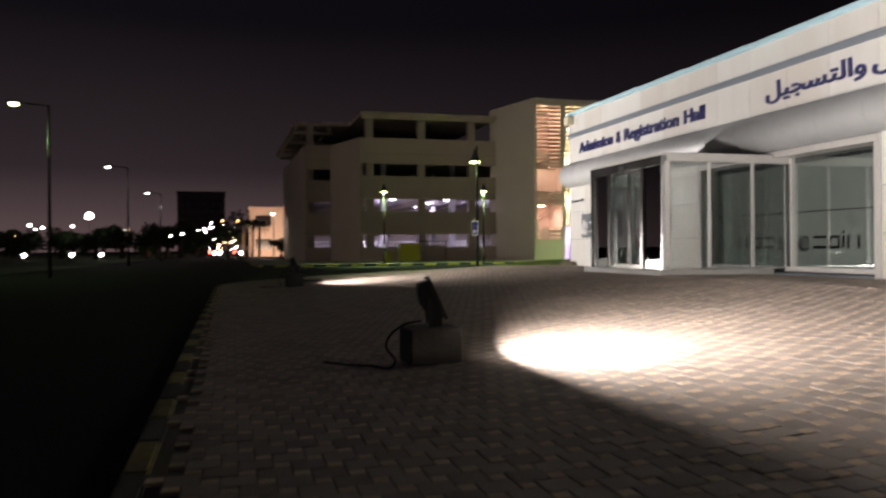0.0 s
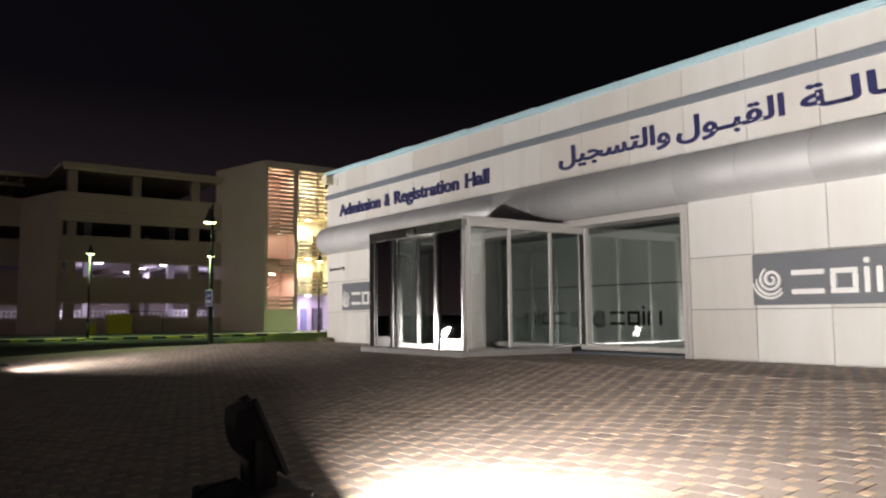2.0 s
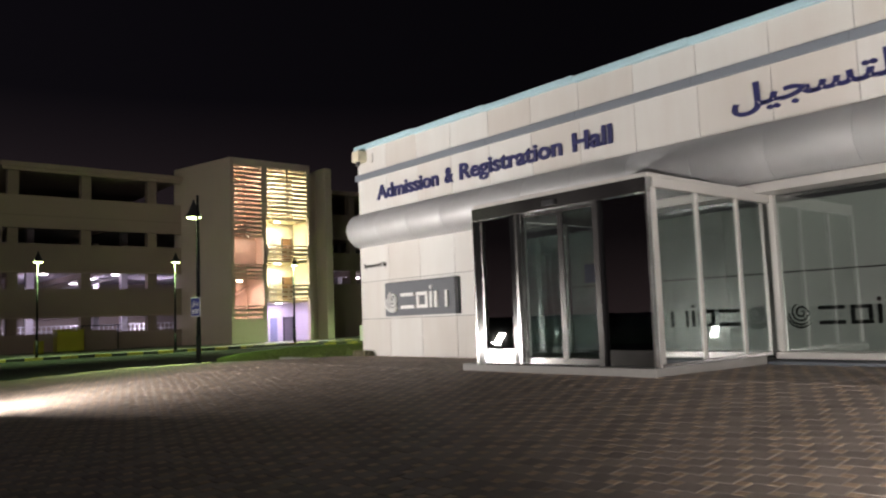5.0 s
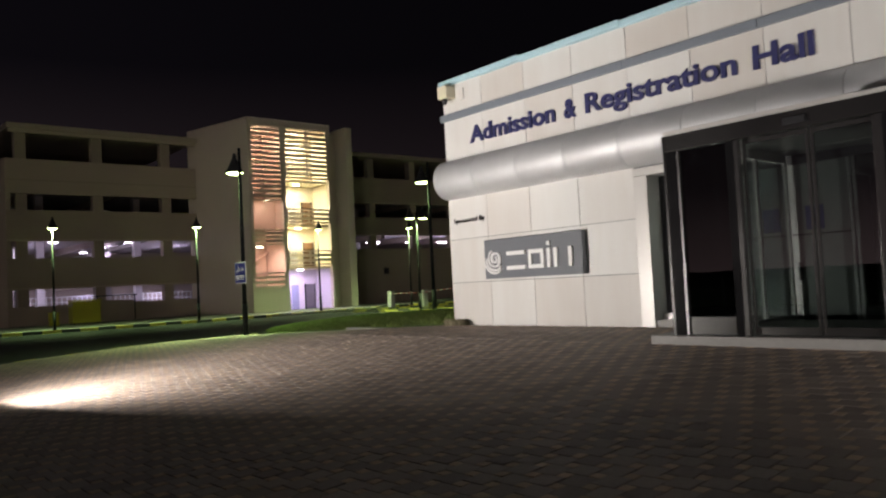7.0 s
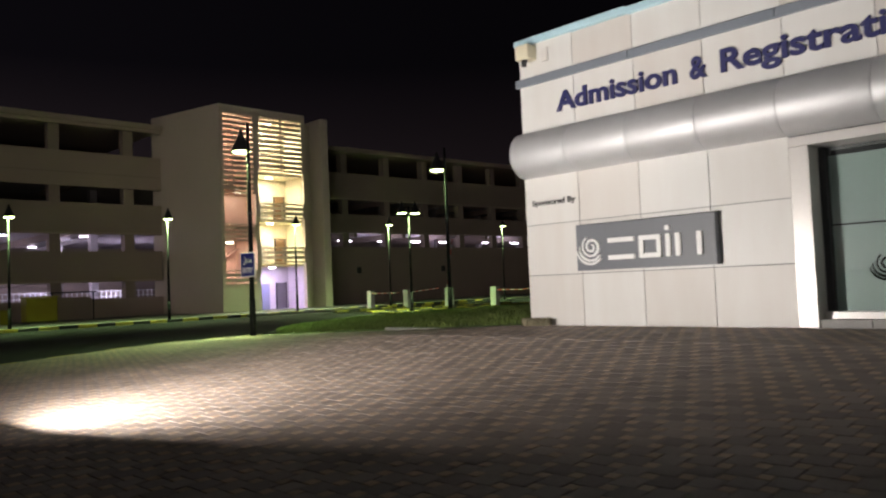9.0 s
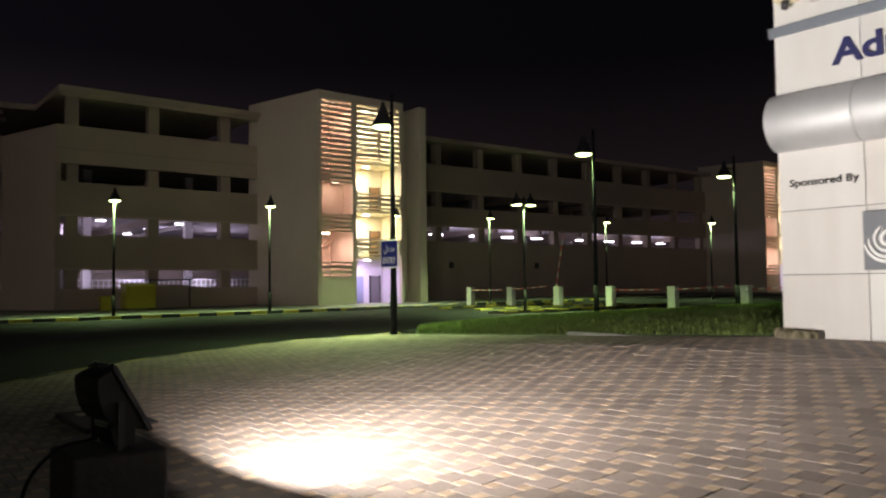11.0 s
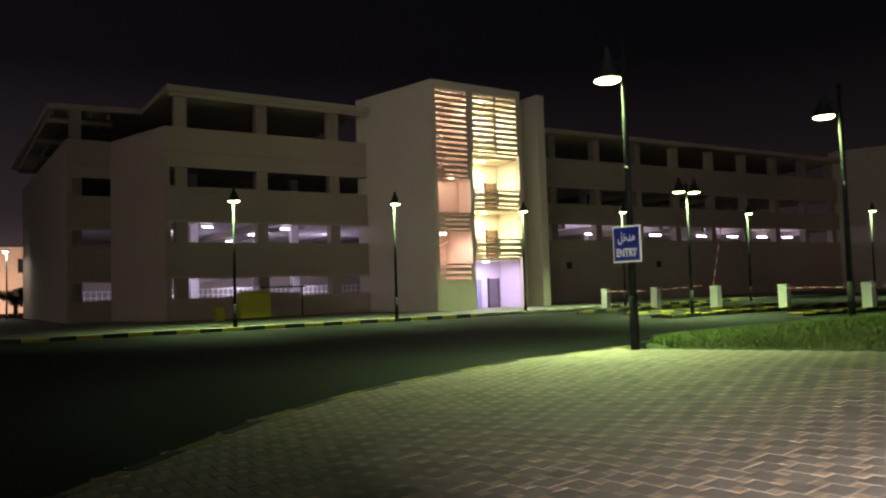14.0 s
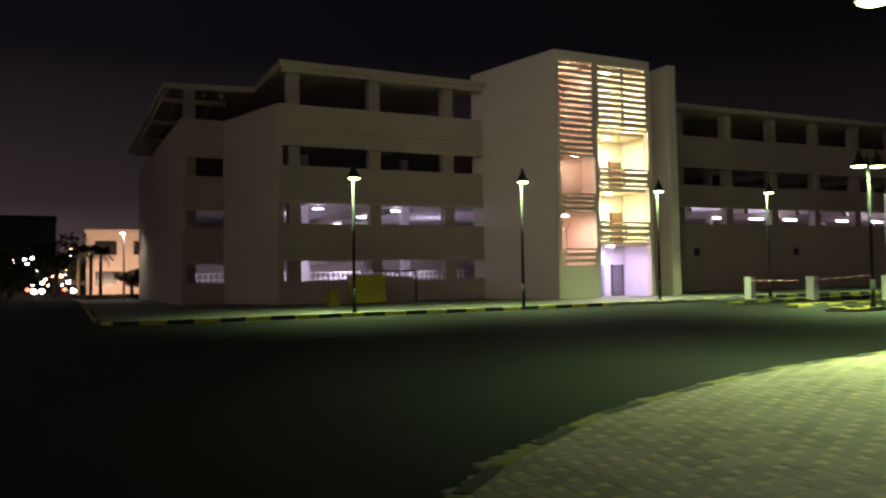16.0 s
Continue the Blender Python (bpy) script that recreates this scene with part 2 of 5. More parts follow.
def rod(bm, p0, p1, r0, r1=None, sides=10):
    r1 = r0 if r1 is None else r1
    p0, p1 = Vector(p0), Vector(p1)
    q = (p1 - p0).to_track_quat("Z", "Y")
    rings = []
    for p, r in ((p0, r0), (p1, r1)):
        rings.append([bm.verts.new(p + q @ Vector((r * math.cos(a), r * math.sin(a), 0))) for a in (2 * math.pi * k / sides for k in range(sides))])
    for k in range(sides):
        j = (k + 1) % sides
        f = bm.faces.new((rings[0][k], rings[0][j], rings[1][j], rings[1][k]))
        f.smooth = sides > 6
    bm.faces.new(list(reversed(rings[0])))
    bm.faces.new(rings[1])
    return bm


def lathe(bm, profile, centre=(0, 0, 0), sides=20):
    """A turned body from (radius, height) pairs."""
    c, rings = Vector(centre), []
    for r, h in profile:
        rings.append([bm.verts.new(c + Vector((r * math.cos(a), r * math.sin(a), h))) for a in (2 * math.pi * k / sides for k in range(sides))])
    for a, b in zip(rings, rings[1:]):
        for k in range(sides):
            j = (k + 1) % sides
            bm.faces.new((a[k], a[j], b[j], b[k])).smooth = True
    bm.faces.new(list(reversed(rings[0])))
    bm.faces.new(rings[-1])
    return bm


def root_place(ob):
    while ob.parent:
        ob = ob.parent
    return ob.location.copy()


def part(name, bm, material, parent=None, label=""):
    """Links a bmesh, drawn in the world's own metres, as one mesh object under a thing or a part."""
    if parent is not None:
        bmesh.ops.translate(bm, vec=-root_place(parent), verts=bm.verts)
    me = bpy.data.meshes.new(name)
    bm.to_mesh(me)
    bm.free()
    me.materials.append(M[material])
    ob = new(name, me)
    if parent is not None:
        ob.parent = parent
    if label:
        tagged(ob, label=label)
    return ob


def thing(name, at, label, category, group="", kind=""):
    ob = new(name)
    ob.location = at
    ob.empty_display_size = 0.3
    return tagged(ob, label, category, group, kind)


def B():
    return bmesh.new()


def lettering(name, text, m, size, width, material, parent, depth=0.02, bold=0.0, label=""):
    """Raised writing in the built-in font, made to the given width; m maps its x to the reading direction and y to up."""
    cu = bpy.data.curves.new(name, "FONT")
    cu.body, cu.size, cu.extrude, cu.offset = text, size, depth, bold
    cu.resolution_u = 4
    tmp = bpy.data.objects.new(name, cu)
    me = bpy.data.meshes.new_from_object(tmp)
    bpy.data.objects.remove(tmp)
    xs = [v.co.x for v in me.vertices]
    if xs and width:
        k, x0 = width / (max(xs) - min(xs)), min(xs)
        for v in me.vertices:
            v.co.x = (v.co.x - x0) * k
    # cut into single letters: pieces that overlap along the line belong together
    bm = B()
    bm.from_mesh(me)
    bpy.data.meshes.remove(me)
    bm.verts.ensure_lookup_table()
    seen, groups = set(), []
    for v in bm.verts:
        if v.index in seen:
            continue
        stack, isle = [v], []
        seen.add(v.index)
        while stack:
            w = stack.pop()
            isle.append(w)
            for e in w.link_edges:
                o = e.other_vert(w)
                if o.index not in seen:
                    seen.add(o.index)
                    stack.append(o)
        lo, hi = min(w.co.x for w in isle), max(w.co.x for w in isle)
        for g in groups:
            if min(hi, g[1]) - max(lo, g[0]) > 0.4 * min(hi - lo, g[1] - g[0]):
                g[0], g[1] = min(lo, g[0]), max(hi, g[1])
                g[2].extend(isle)
                break
        else:
            groups.append([lo, hi, isle])
    made, place = [], Matrix.Translation(-root_place(parent)) @ m
    for lo, hi, isle in groups:
        one, at = B(), {}
        for w in isle:
            at[w.index] = one.verts.new(place @ w.co)
        for f in {f for w in isle for f in w.link_faces}:
            one.faces.new([at[w.index] for w in f.verts])
        piece = bpy.data.meshes.new("letter")
        one.to_mesh(piece)
        one.free()
        piece.materials.append(M[material])
        ob = new("letter", piece)
        ob.parent = parent
        made.append(ob)
    bm.free()
    return made

# ---- ground, road, plaza ----
HALL_X, HALL_END, BASE_Z = 12.2, 26.3, 0.66


def plaza_z(x, y):
    """The plaza rises gently towards the hall and falls again past its end."""
    up = min(max(x / 9.2, 0.0), 1.0) ** 1.45 * (1.05 if x < 9.2 else 1.05 - 0.05 * (x - 9.2) / 3.0)
    fade = 1.0 if y < 26.3 else max(0.30, 1.0 - 0.70 * (y - 26.3) / 10.7)
    return 0.085 + 0.595 * up * fade


bm = B()
box(bm, -900, 900, -500, 2500, -0.5, 0.0)
tagged(part("ground", bm, "asphalt"), "dark asphalt road and ground reaching to the horizon", "ground", kind="structure")

bm = B()
box(bm, -160, -13, 20, 420, 0.0, 0.03)
tagged(part("verge", bm, "soil"), "dark dry grass verge beside the road", "verge", kind="structure")

# outer line of the plaza: straight along the road, then a wide curve to the entry lane
CURVE = [(-0.75, 27.0), (-0.62, 29.0), (-0.08, 30.8), (0.85, 32.2), (2.05, 33.25), (3.5, 34.5), (5.2, 35.55), (7.3, 36.25), (9.0, 36.65), (11.0, 37.05), (13.0, 37.45)]


def curve_line(points, step):
    """Points at even steps along a broken line."""
    out, left = [Vector(points[0])], step
    for a, b in zip(points, points[1:]):
        a, b = Vector(a), Vector(b)
        d = (b - a).length
        while left <= d:
            out.append(a + (b - a) * (left / d))
            left += step
        left -= d
    return out


def inside_plaza(x, y):
    if x < -0.72 or x > 12.2 or y < -14 or y > 37.5:
        return False
    if y <= 27.0:
        return True
    for (x0, y0), (x1, y1) in zip(CURVE, CURVE[1:]):
        if (x1 - x0) * (y - y0) - (y1 - y0) * (x - x0) > 0 and min(x0, x1) - 0.4 <= x <= max(x0, x1) + 0.4:
            return False
    return x > -0.7


outline = [(-0.75, -14.0), (12.2, -14.0), (12.2, 26.3), (12.2, 37.4)] + [c for c in reversed(CURVE) if c[0] < 12]
bm = B()
top = lambda x, y: plaza_z(x, y) - 0.022
NX, NY = 65, 258
cells_x, cells_y = [-0.75 + 12.95 * i / NX for i in range(NX + 1)], [-14 + 51.5 * i / NY for i in range(NY + 1)]
grid = {(i, j): bm.verts.new((x, y, top(x, y))) for i, x in enumerate(cells_x) for j, y in enumerate(cells_y)}
for i in range(NX):
    for j in range(NY):
        if inside_plaza((cells_x[i] + cells_x[i + 1]) / 2, (cells_y[j] + cells_y[j + 1]) / 2) and (cells_y[j] < 26.5 or inside_plaza(cells_x[i] + 0.001, min(cells_y[j + 1], 37.4))):
            bm.faces.new((grid[i, j], grid[i + 1, j], grid[i + 1, j + 1], grid[i, j + 1]))
for v in [v for v in bm.verts if not v.link_faces]:
    bm.verts.remove(v)
plaza = tagged(part("pavement", bm, "bedding"), "block-paved plaza in grey and buff concrete pavers", "pavement", kind="structure")


def kerb_run(points, length, name, high, low=-0.02, wide=0.16, group="painted kerb stones", start=0, yellow_paint="kerb_yellow", black_paint="kerb_black"):
    """Kerb stones laid end to end, black and yellow in turn."""
    line = curve_line(points, length)
    for k, (a, b) in enumerate(zip(line, line[1:])):
        d = (b - a).normalized()
        s = Vector((d.y, -d.x)) * wide
        a2, b2 = a + d * 0.008, b - d * 0.008
        bm = B()
        prism(bm, [tuple(p) for p in (a2, a2 + s, b2 + s, b2)][::-1] if (d.x * s.y - d.y * s.x) < 0 else [tuple(p) for p in (a2, b2, b2 + s, a2 + s)][::-1], low, lambda x, y: (high(x, y) if callable(high) else high))
        bmesh.ops.recalc_face_normals(bm, faces=bm.faces)
        tops = [e for e in bm.edges if all(v.co.z > low + 0.03 for v in e.verts)]
        bmesh.ops.bevel(bm, geom=tops, offset=0.018, segments=2, affect="EDGES")
        yellow = (k + start) % 2 == 0
        ob = part("kerb_stone", bm, yellow_paint if yellow else black_paint)
        tagged(ob, "worn yellow painted concrete kerb stone at the road edge" if yellow else "black painted concrete kerb stone at the road edge", "kerb", group, "structure")


kerb_run([(-0.75, -3.0), (-0.75, 26.0)] + CURVE, 0.75, "kerb", lambda x, y: plaza_z(x, y) + 0.012, yellow_paint="kerb_faded", black_paint="dark_concrete")

# ---- admission hall ----
hall = thing("hall_building", (16.0, 10.0, BASE_Z), "low white hall clad in composite panels with a silver tube moulding", "building")
OPEN0, OPEN1, OPEN_TOP = 12.13, 21.1, 3.41
GLASS_X = HALL_X + 0.50
FAR_S = -14.0


def wall_piece(y0, y1, z0, z1, x0=HALL_X + 0.02, x1=HALL_X + 0.32):
    bm = B()
    box(bm, x0, x1, y0, y1, z0, z1)
    return part("wall", bm, "joint", hall)


wall_piece(OPEN1, HALL_END - 0.02, 0.3, 6.15)
wall_piece(FAR_S, OPEN0 - 0.16, 0.3, 6.15)
wall_piece(OPEN0 - 0.16, OPEN1, 3.57, 6.15)
for x0, x1, y0, y1 in ((HALL_X + 0.32, 24.0, HALL_END - 0.32, HALL_END - 0.02), (23.7, 24.0, FAR_S, HALL_END - 0.32), (HALL_X + 0.32, 23.7, FAR_S, FAR_S + 0.3)):
    bm = B()
    box(bm, x0, x1, y0, y1, 0.3, 6.2)
    part("wall", bm, "panel", hall)
bm = B()
box(bm, HALL_X + 0.32, 23.7, FAR_S + 0.3, HALL_END - 0.32, 6.0, 6.2)
part("roof", bm, "concrete", hall)


def panel_piece(y0, y1, z0, z1):
    bm = B()
    g = 0.006
    box(bm, HALL_X, HALL_X + 0.03, y0 + g, y1 - g, z0 + g, z1 - g, bevel=0.003)
    part("panel", bm, "panel", hall)


PITCH = 1.3
n_left = 4
for k in range(n_left):
    y1 = HALL_END - k * PITCH
    for z0, z1 in ((0.62, 1.65), (1.65, 2.65), (2.65, 3.62)):
        panel_piece(y1 - PITCH, y1, z0, z1)
k = 0
while 11.97 - k * PITCH > FAR_S + 1:
    y1 = 11.97 - k * PITCH
    for z0, z1 in ((0.55, 1.58), (1.58, 2.53), (2.53, 3.62)):
        panel_piece(y1 - PITCH, y1, z0, z1)
    k += 1
y1 = HALL_END
while y1 > FAR_S + 1:
    panel_piece(y1 - PITCH, y1, 4.46, 5.455)
    panel_piece(y1 - PITCH, y1, 5.455, 6.18 + 0.10 * max(0.0, (y1 - 17.0) / 9.3))
    # silver tube moulding, one sleeve to each panel
    bm = B()
    rings = []
    for yy, shrink in ((y1 - 0.003, 0.997), (y1 - 0.012, 1.0), (y1 - PITCH + 0.012, 1.0), (y1 - PITCH + 0.003, 0.997)):
        ring = []
        for a in range(17):
            t = math.pi * a / 16
            ring.append(bm.verts.new((HALL_X + 0.02 - 0.46 * shrink * math.sin(t), yy, 4.045 + 0.46 * shrink * math.cos(t))))
        rings.append(ring)
    for r0, r1 in zip(rings, rings[1:]):
        for a in range(16):
            bm.faces.new((r0[a], r1[a], r1[a + 1], r0[a + 1])).smooth = True
    bm.faces.new(rings[0][::-1])
    bm.faces.new(rings[-1])
    bmesh.ops.recalc_face_normals(bm, faces=bm.faces)
    part("tube_sleeve", bm, "tube", hall, "brushed silver half-round sleeve")
    # recessed slate band and the pale coping, in lengths
    y1 -= PITCH
y1 = HALL_END + 0.06
while y1 > FAR_S + 2:
    bm = B()
    box(bm, HALL_X - 0.07, HALL_X - 0.002, y1 - 2.592, y1, 5.44, 5.60, bevel=0.008)
    part("band", bm, "band", hall, "slate grey metal band")
    bm = B()
    lift = 0.10 * max(0.0, (y1 - 17.0) / 9.3)
    box(bm, HALL_X - 0.09, HALL_X + 0.36, y1 - 2.594, y1, 6.17 + lift, 6.30 + lift, bevel=0.02)
    part("coping", bm, "coping", hall, "pale blue metal coping")
    y1 -= 2.6
bm = B()
box(bm, HALL_X + 0.36, 24.1, HALL_END - 0.36, HALL_END + 0.06, 6.26, 6.40)
part("coping", bm, "coping", hall)

# jamb frames of the glazed opening
for y0, y1 in ((OPEN1 - 0.29, OPEN1 - 0.004), (OPEN0 - 0.156, OPEN0 - 0.09), (OPEN0 - 0.08, OPEN0)):
    bm = B()
    box(bm, HALL_X - 0.03, HALL_X + 0.56, y0, y1, 0.55, OPEN_TOP, bevel=0.006)
    part("jamb", bm, "frame", hall, "white metal jamb")
bm = B()
box(bm, HALL_X - 0.04, HALL_X + 0.56, OPEN0 - 0.156, OPEN1 - 0.004, OPEN_TOP + 0.002, 3.56, bevel=0.006)
part("lintel", bm, "frame", hall, "white metal lintel")
bm = B()
box(bm, HALL_X - 0.06, HALL_X + 0.56, OPEN0 + 0.002, 14.98, 0.50, 0.72, bevel=0.01)
part("plinth", bm, "plinth", hall)
for y0, y1 in ((18.64, 19.4), (19.404, 20.1), (20.104, OPEN1 - 0.294)):
    bm = B()
    box(bm, HALL_X + 0.02, HALL_X + 0.56, y0, y1, 0.50, 0.80, bevel=0.01)
    part("plinth", bm, "step_stone", hall, "pale stone plinth block")


def window_run(name, y0, y1, film, bars, sill, bar_width, bar_material, strip):
    win = thing(name, (GLASS_X, (y0 + y1) / 2, sill), "tall shop window with frosted film and printed logo", "window", kind="structure")
    for a, b in zip(bars, bars[1:]):
        bm = B()
        box(bm, GLASS_X, GLASS_X + 0.02, a + bar_width / 2 - 0.004, b - bar_width / 2 + 0.004, sill + 0.06, OPEN_TOP - 0.04)
        part("pane", bm, film, win)
        bm = B()
        box(bm, GLASS_X - 0.055, GLASS_X - 0.045, a + bar_width / 2, b - bar_width / 2, sill + 0.09, OPEN_TOP - 0.02)
        part("glass", bm, "pane_clear", win, "clear glass before the film")
    for yb in bars:
        bm = B()
        box(bm, GLASS_X - 0.14, GLASS_X + 0.04, yb - bar_width / 2, yb + bar_width / 2, sill, OPEN_TOP - 0.003, bevel=0.004)
        part("mullion", bm, bar_material, win)
    bm = B()
    box(bm, GLASS_X - 0.28, GLASS_X + 0.05, y0 + 0.01, y1 - 0.01, sill - 0.02, sill + 0.085, bevel=0.006)
    part("sill", bm, "frame", win)
    bm = B()
    box(bm, GLASS_X - 0.030, GLASS_X - 0.006, bars[0] + bar_width / 2, bars[-1] - bar_width / 2, 3.27, OPEN_TOP - 0.004)
    part("dark_header", bm, "darksteel", win)
    bm = B()
    box(bm, GLASS_X - 0.012, GLASS_X - 0.003, bars[0] + bar_width / 2, bars[-1] - bar_width / 2, strip, strip + 0.025)
    part("transom_strip", bm, "blind", win)
    return win


win_r = window_run("window_1", OPEN0, 14.98, "film_grey", (12.17, 14.93), 0.77, 0.06, "frame", 2.118)
win_l = window_run("window_2", 18.60, OPEN1 - 0.29, "film_flood_lit", (18.66, 20.76), 0.82, 0.10, "darksteel", 2.20)


def swirl(bm, cy, cz, r, x0, x1):
    """A plain spiral with two loose outer arcs, flat on the wall; it runs to the reader's right."""
    arms = [[(0.10 + 0.52 * k / 30, 90 - 690 * k / 30, 0.052 + 0.02 * math.sin(math.pi * k / 30)) for k in range(31)]]
    for rad, a0, a1 in ((0.80, 175, 318), (0.985, 190, 312)):
        arms.append([(rad - 0.10 * (k / 14) ** 2, a0 + (a1 - a0) * k / 14, 0.012 + 0.060 * math.sin(math.pi * min(1, 0.1 + 0.8 * k / 14))) for k in range(15)])
    for arm in arms:
        pts = [(r * q * math.cos(radians(a)), r * q * math.sin(radians(a)), r * w) for q, a, w in arm]
        for (a0, b0, w0), (a1, b1, w1) in zip(pts, pts[1:]):
            l0, l1 = math.hypot(a0, b0), math.hypot(a1, b1)
            quad = [(a0 * (1 - w0 / l0), b0 * (1 - w0 / l0)), (a0 * (1 + w0 / l0), b0 * (1 + w0 / l0)), (a1 * (1 + w1 / l1), b1 * (1 + w1 / l1)), (a1 * (1 - w1 / l1), b1 * (1 - w1 / l1))]
            v0 = [bm.verts.new((x0, cy - p, cz + q)) for p, q in quad]
            v1 = [bm.verts.new((x1, cy - p, cz + q)) for p, q in quad]
            bm.faces.new(v0)
            bm.faces.new(v1[::-1])
            for i in range(4):
                j = (i + 1) % 4
                bm.faces.new((v0[i], v1[i], v1[j], v0[j]))
    bmesh.ops.recalc_face_normals(bm, faces=bm.faces)


def rounded_bar(bm, y0, y1, z0, z1, x0, x1, r):
    """A flat bar with round corners, from x0 to x1 thick."""
    rim = []
    for cy, cz, a0 in ((y0 + r, z1 - r, 90), (y0 + r, z0 + r, 180), (y1 - r, z0 + r, 270), (y1 - r, z1 - r, 0)):
        rim += [(cy + r * math.cos(radians(a0 + 30 * q)), cz + r * math.sin(radians(a0 + 30 * q))) for q in range(4)]
    f0 = [bm.verts.new((x0, p, q)) for p, q in rim]
    f1 = [bm.verts.new((x1, p, q)) for p, q in rim]
    bm.faces.new(f0)
    bm.faces.new(f1[::-1])
    for i in range(len(rim)):
        j = (i + 1) % len(rim)
        bm.faces.new((f0[i], f1[i], f1[j], f0[j]))


def logo_shapes(parent, material, y_left, z0, high, x0, x1):
    """Plain shapes for a logo and its wordmark: a spiral, and groups of rounded bars of the wordmark's sizes."""
    bm = B()
    swirl(bm, y_left - 0.50 * high, z0 + 0.42 * high, 0.54 * high, x0, x1)
    part("logo_swirl", bm, material, parent)
    tall, w = 0.64 * high, 0.135 * high
    groups = (
        (1.08, 1.96, ((0.0, 1.0, 0.0, w), (0.0, 1.0, tall - w, tall))),
        (2.12, 2.82, ((0.0, 1.0, 0.0, w), (0.0, 1.0, tall - w, tall), (0.0, 0.21, w + 0.002, tall - w - 0.002), (0.79, 1.0, w + 0.002, tall - w - 0.002))),
        (2.96, 3.10, ((0.0, 1.0, 0.0, tall), (0.0, 1.0, tall + 0.09 * high, tall + 0.23 * high))),
        (3.25, 4.03, ((0.0, 0.19, 0.0, tall), (0.81, 1.0, 0.0, tall))),
    )
    for a, b, bars in groups:
        for u0, u1, lo, up in bars:
            bm = B()
            ya, yb = y_left - high * (a + (b - a) * u1), y_left - high * (a + (b - a) * u0)
            rounded_bar(bm, ya, yb, z0 + lo, z0 + up, x0, x1, 0.3 * min(yb - ya, up - lo))
            bmesh.ops.recalc_face_normals(bm, faces=bm.faces)
            part("logo_bar", bm, material, parent)


def sponsor_sign(y_left, y_right, z0, z1):
    s = thing("sponsor_sign", (HALL_X - 0.07, (y_left + y_right) / 2, z0), "slate grey sign board with raised white logo on the panel wall", "sign", "sponsor signs")
    bm = B()
    box(bm, HALL_X - 0.15, HALL_X - 0.002, y_right, y_left, z0, z1, bevel=0.006)
    part("board", bm, "signgrey", s)
    logo_shapes(s, "signwhite", y_left - 0.05, z0 + 0.17, 0.61, HALL_X - 0.20, HALL_X - 0.152)


sponsor_sign(25.0, 22.27, 1.70, 2.55)
sponsor_sign(10.62, 7.90, 1.64, 2.49)
logo_shapes(win_r, "ink", 14.87, 1.275, 0.46, GLASS_X - 0.008, GLASS_X - 0.002)
logo_shapes(win_l, "ink", 20.22, 1.40, 0.46, GLASS_X - 0.008, GLASS_X - 0.002)

# writing on the fascia; text runs towards -y, face to -x
READ = Matrix(((0, 0, -1, 0), (-1, 0, 0, 0), (0, 1, 0, 0), (0, 0, 0, 1)))
name_sign = thing("hall_lettering", (HALL_X - 0.03, 21.6, 4.80), "navy blue raised letters naming the hall on the fascia", "lettering")
for word, y_left, y_right in (("Admission", 25.40, 22.86), ("&", 22.62, 22.32), ("Registration", 22.08, 18.96), ("Hall", 18.68, 17.72)):
    lettering("latin_word", word, Matrix.Translation((HALL_X - 0.022, y_left, 4.81)) @ READ, 0.52, y_left - y_right, "navy", name_sign, 0.02, 0.013)
arab_sign = thing("arabic_lettering", (HALL_X - 0.03, 11.6, 4.80), "navy blue raised Arabic letters on the hall fascia", "lettering")
ARABIC = "\ufede\ufef4\ufea0\ufeb4\ufe98\ufedf\ufe8d\ufeed \ufedd\ufeee\u0640\ufe92\ufed8\ufedf\ufe8d \ufe94\u0640\ufedf\ufe8e\ufebb"
for word, y_left, wide in zip(ARABIC.split(" "), (15.28, 12.14, 9.70), (2.98, 2.16, 2.18)):
    lettering("arabic_word", word, Matrix.Translation((HALL_X - 0.022, y_left, 4.83)) @ READ, 0.53, wide, "navy", arab_sign, 0.02, 0.010)
spons = thing("sponsor_lettering", (HALL_X - 0.01, 25.6, 3.03), "small black lettering on the white panel wall", "lettering")
lettering("small_letters", "Sponsored By", Matrix.Translation((HALL_X - 0.006, 26.12, 3.03)) @ READ, 0.155, 1.04, "ink", spons, 0.004, 0.004)

# entrance vestibule
VX, VY0, VY1, VZ0, VZ1 = 9.2, 15.0, 18.5, 0.82, 3.48
step = thing("entrance_step", (10.6, 16.8, 0.45), "pale stone step under the entrance vestibule", "step")
bm = B()
box(bm, VX - 0.08, HALL_X - 0.065, VY0 - 0.02, VY1 + 0.32, 0.25, VZ0, bevel=0.012)
part("slab", bm, "step_stone", step)
vest = thing("entrance_vestibule", (10.6, 16.8, VZ0), "steel and dark glass entrance vestibule with sliding doors", "vestibule")
bm = B()
box(bm, VX, HALL_X - 0.05, VY0, VY1, VZ1 - 0.06, VZ1, bevel=0.01)
part("roof", bm, "frame", vest)
HEAD = VZ1 - 0.275
bm = B()
box(bm, VX - 0.03, VX + 0.12, VY0 + 0.005, VY1, HEAD, VZ1 - 0.064, bevel=0.006)
header = part("header", bm, "brushed_dark", vest, "brushed steel door header")
bm = B()
box(bm, VX - 0.07, VX - 0.031, 16.62, 16.88, HEAD + 0.05, HEAD + 0.14, bevel=0.012)
part("sensor", bm, "darksteel", header)
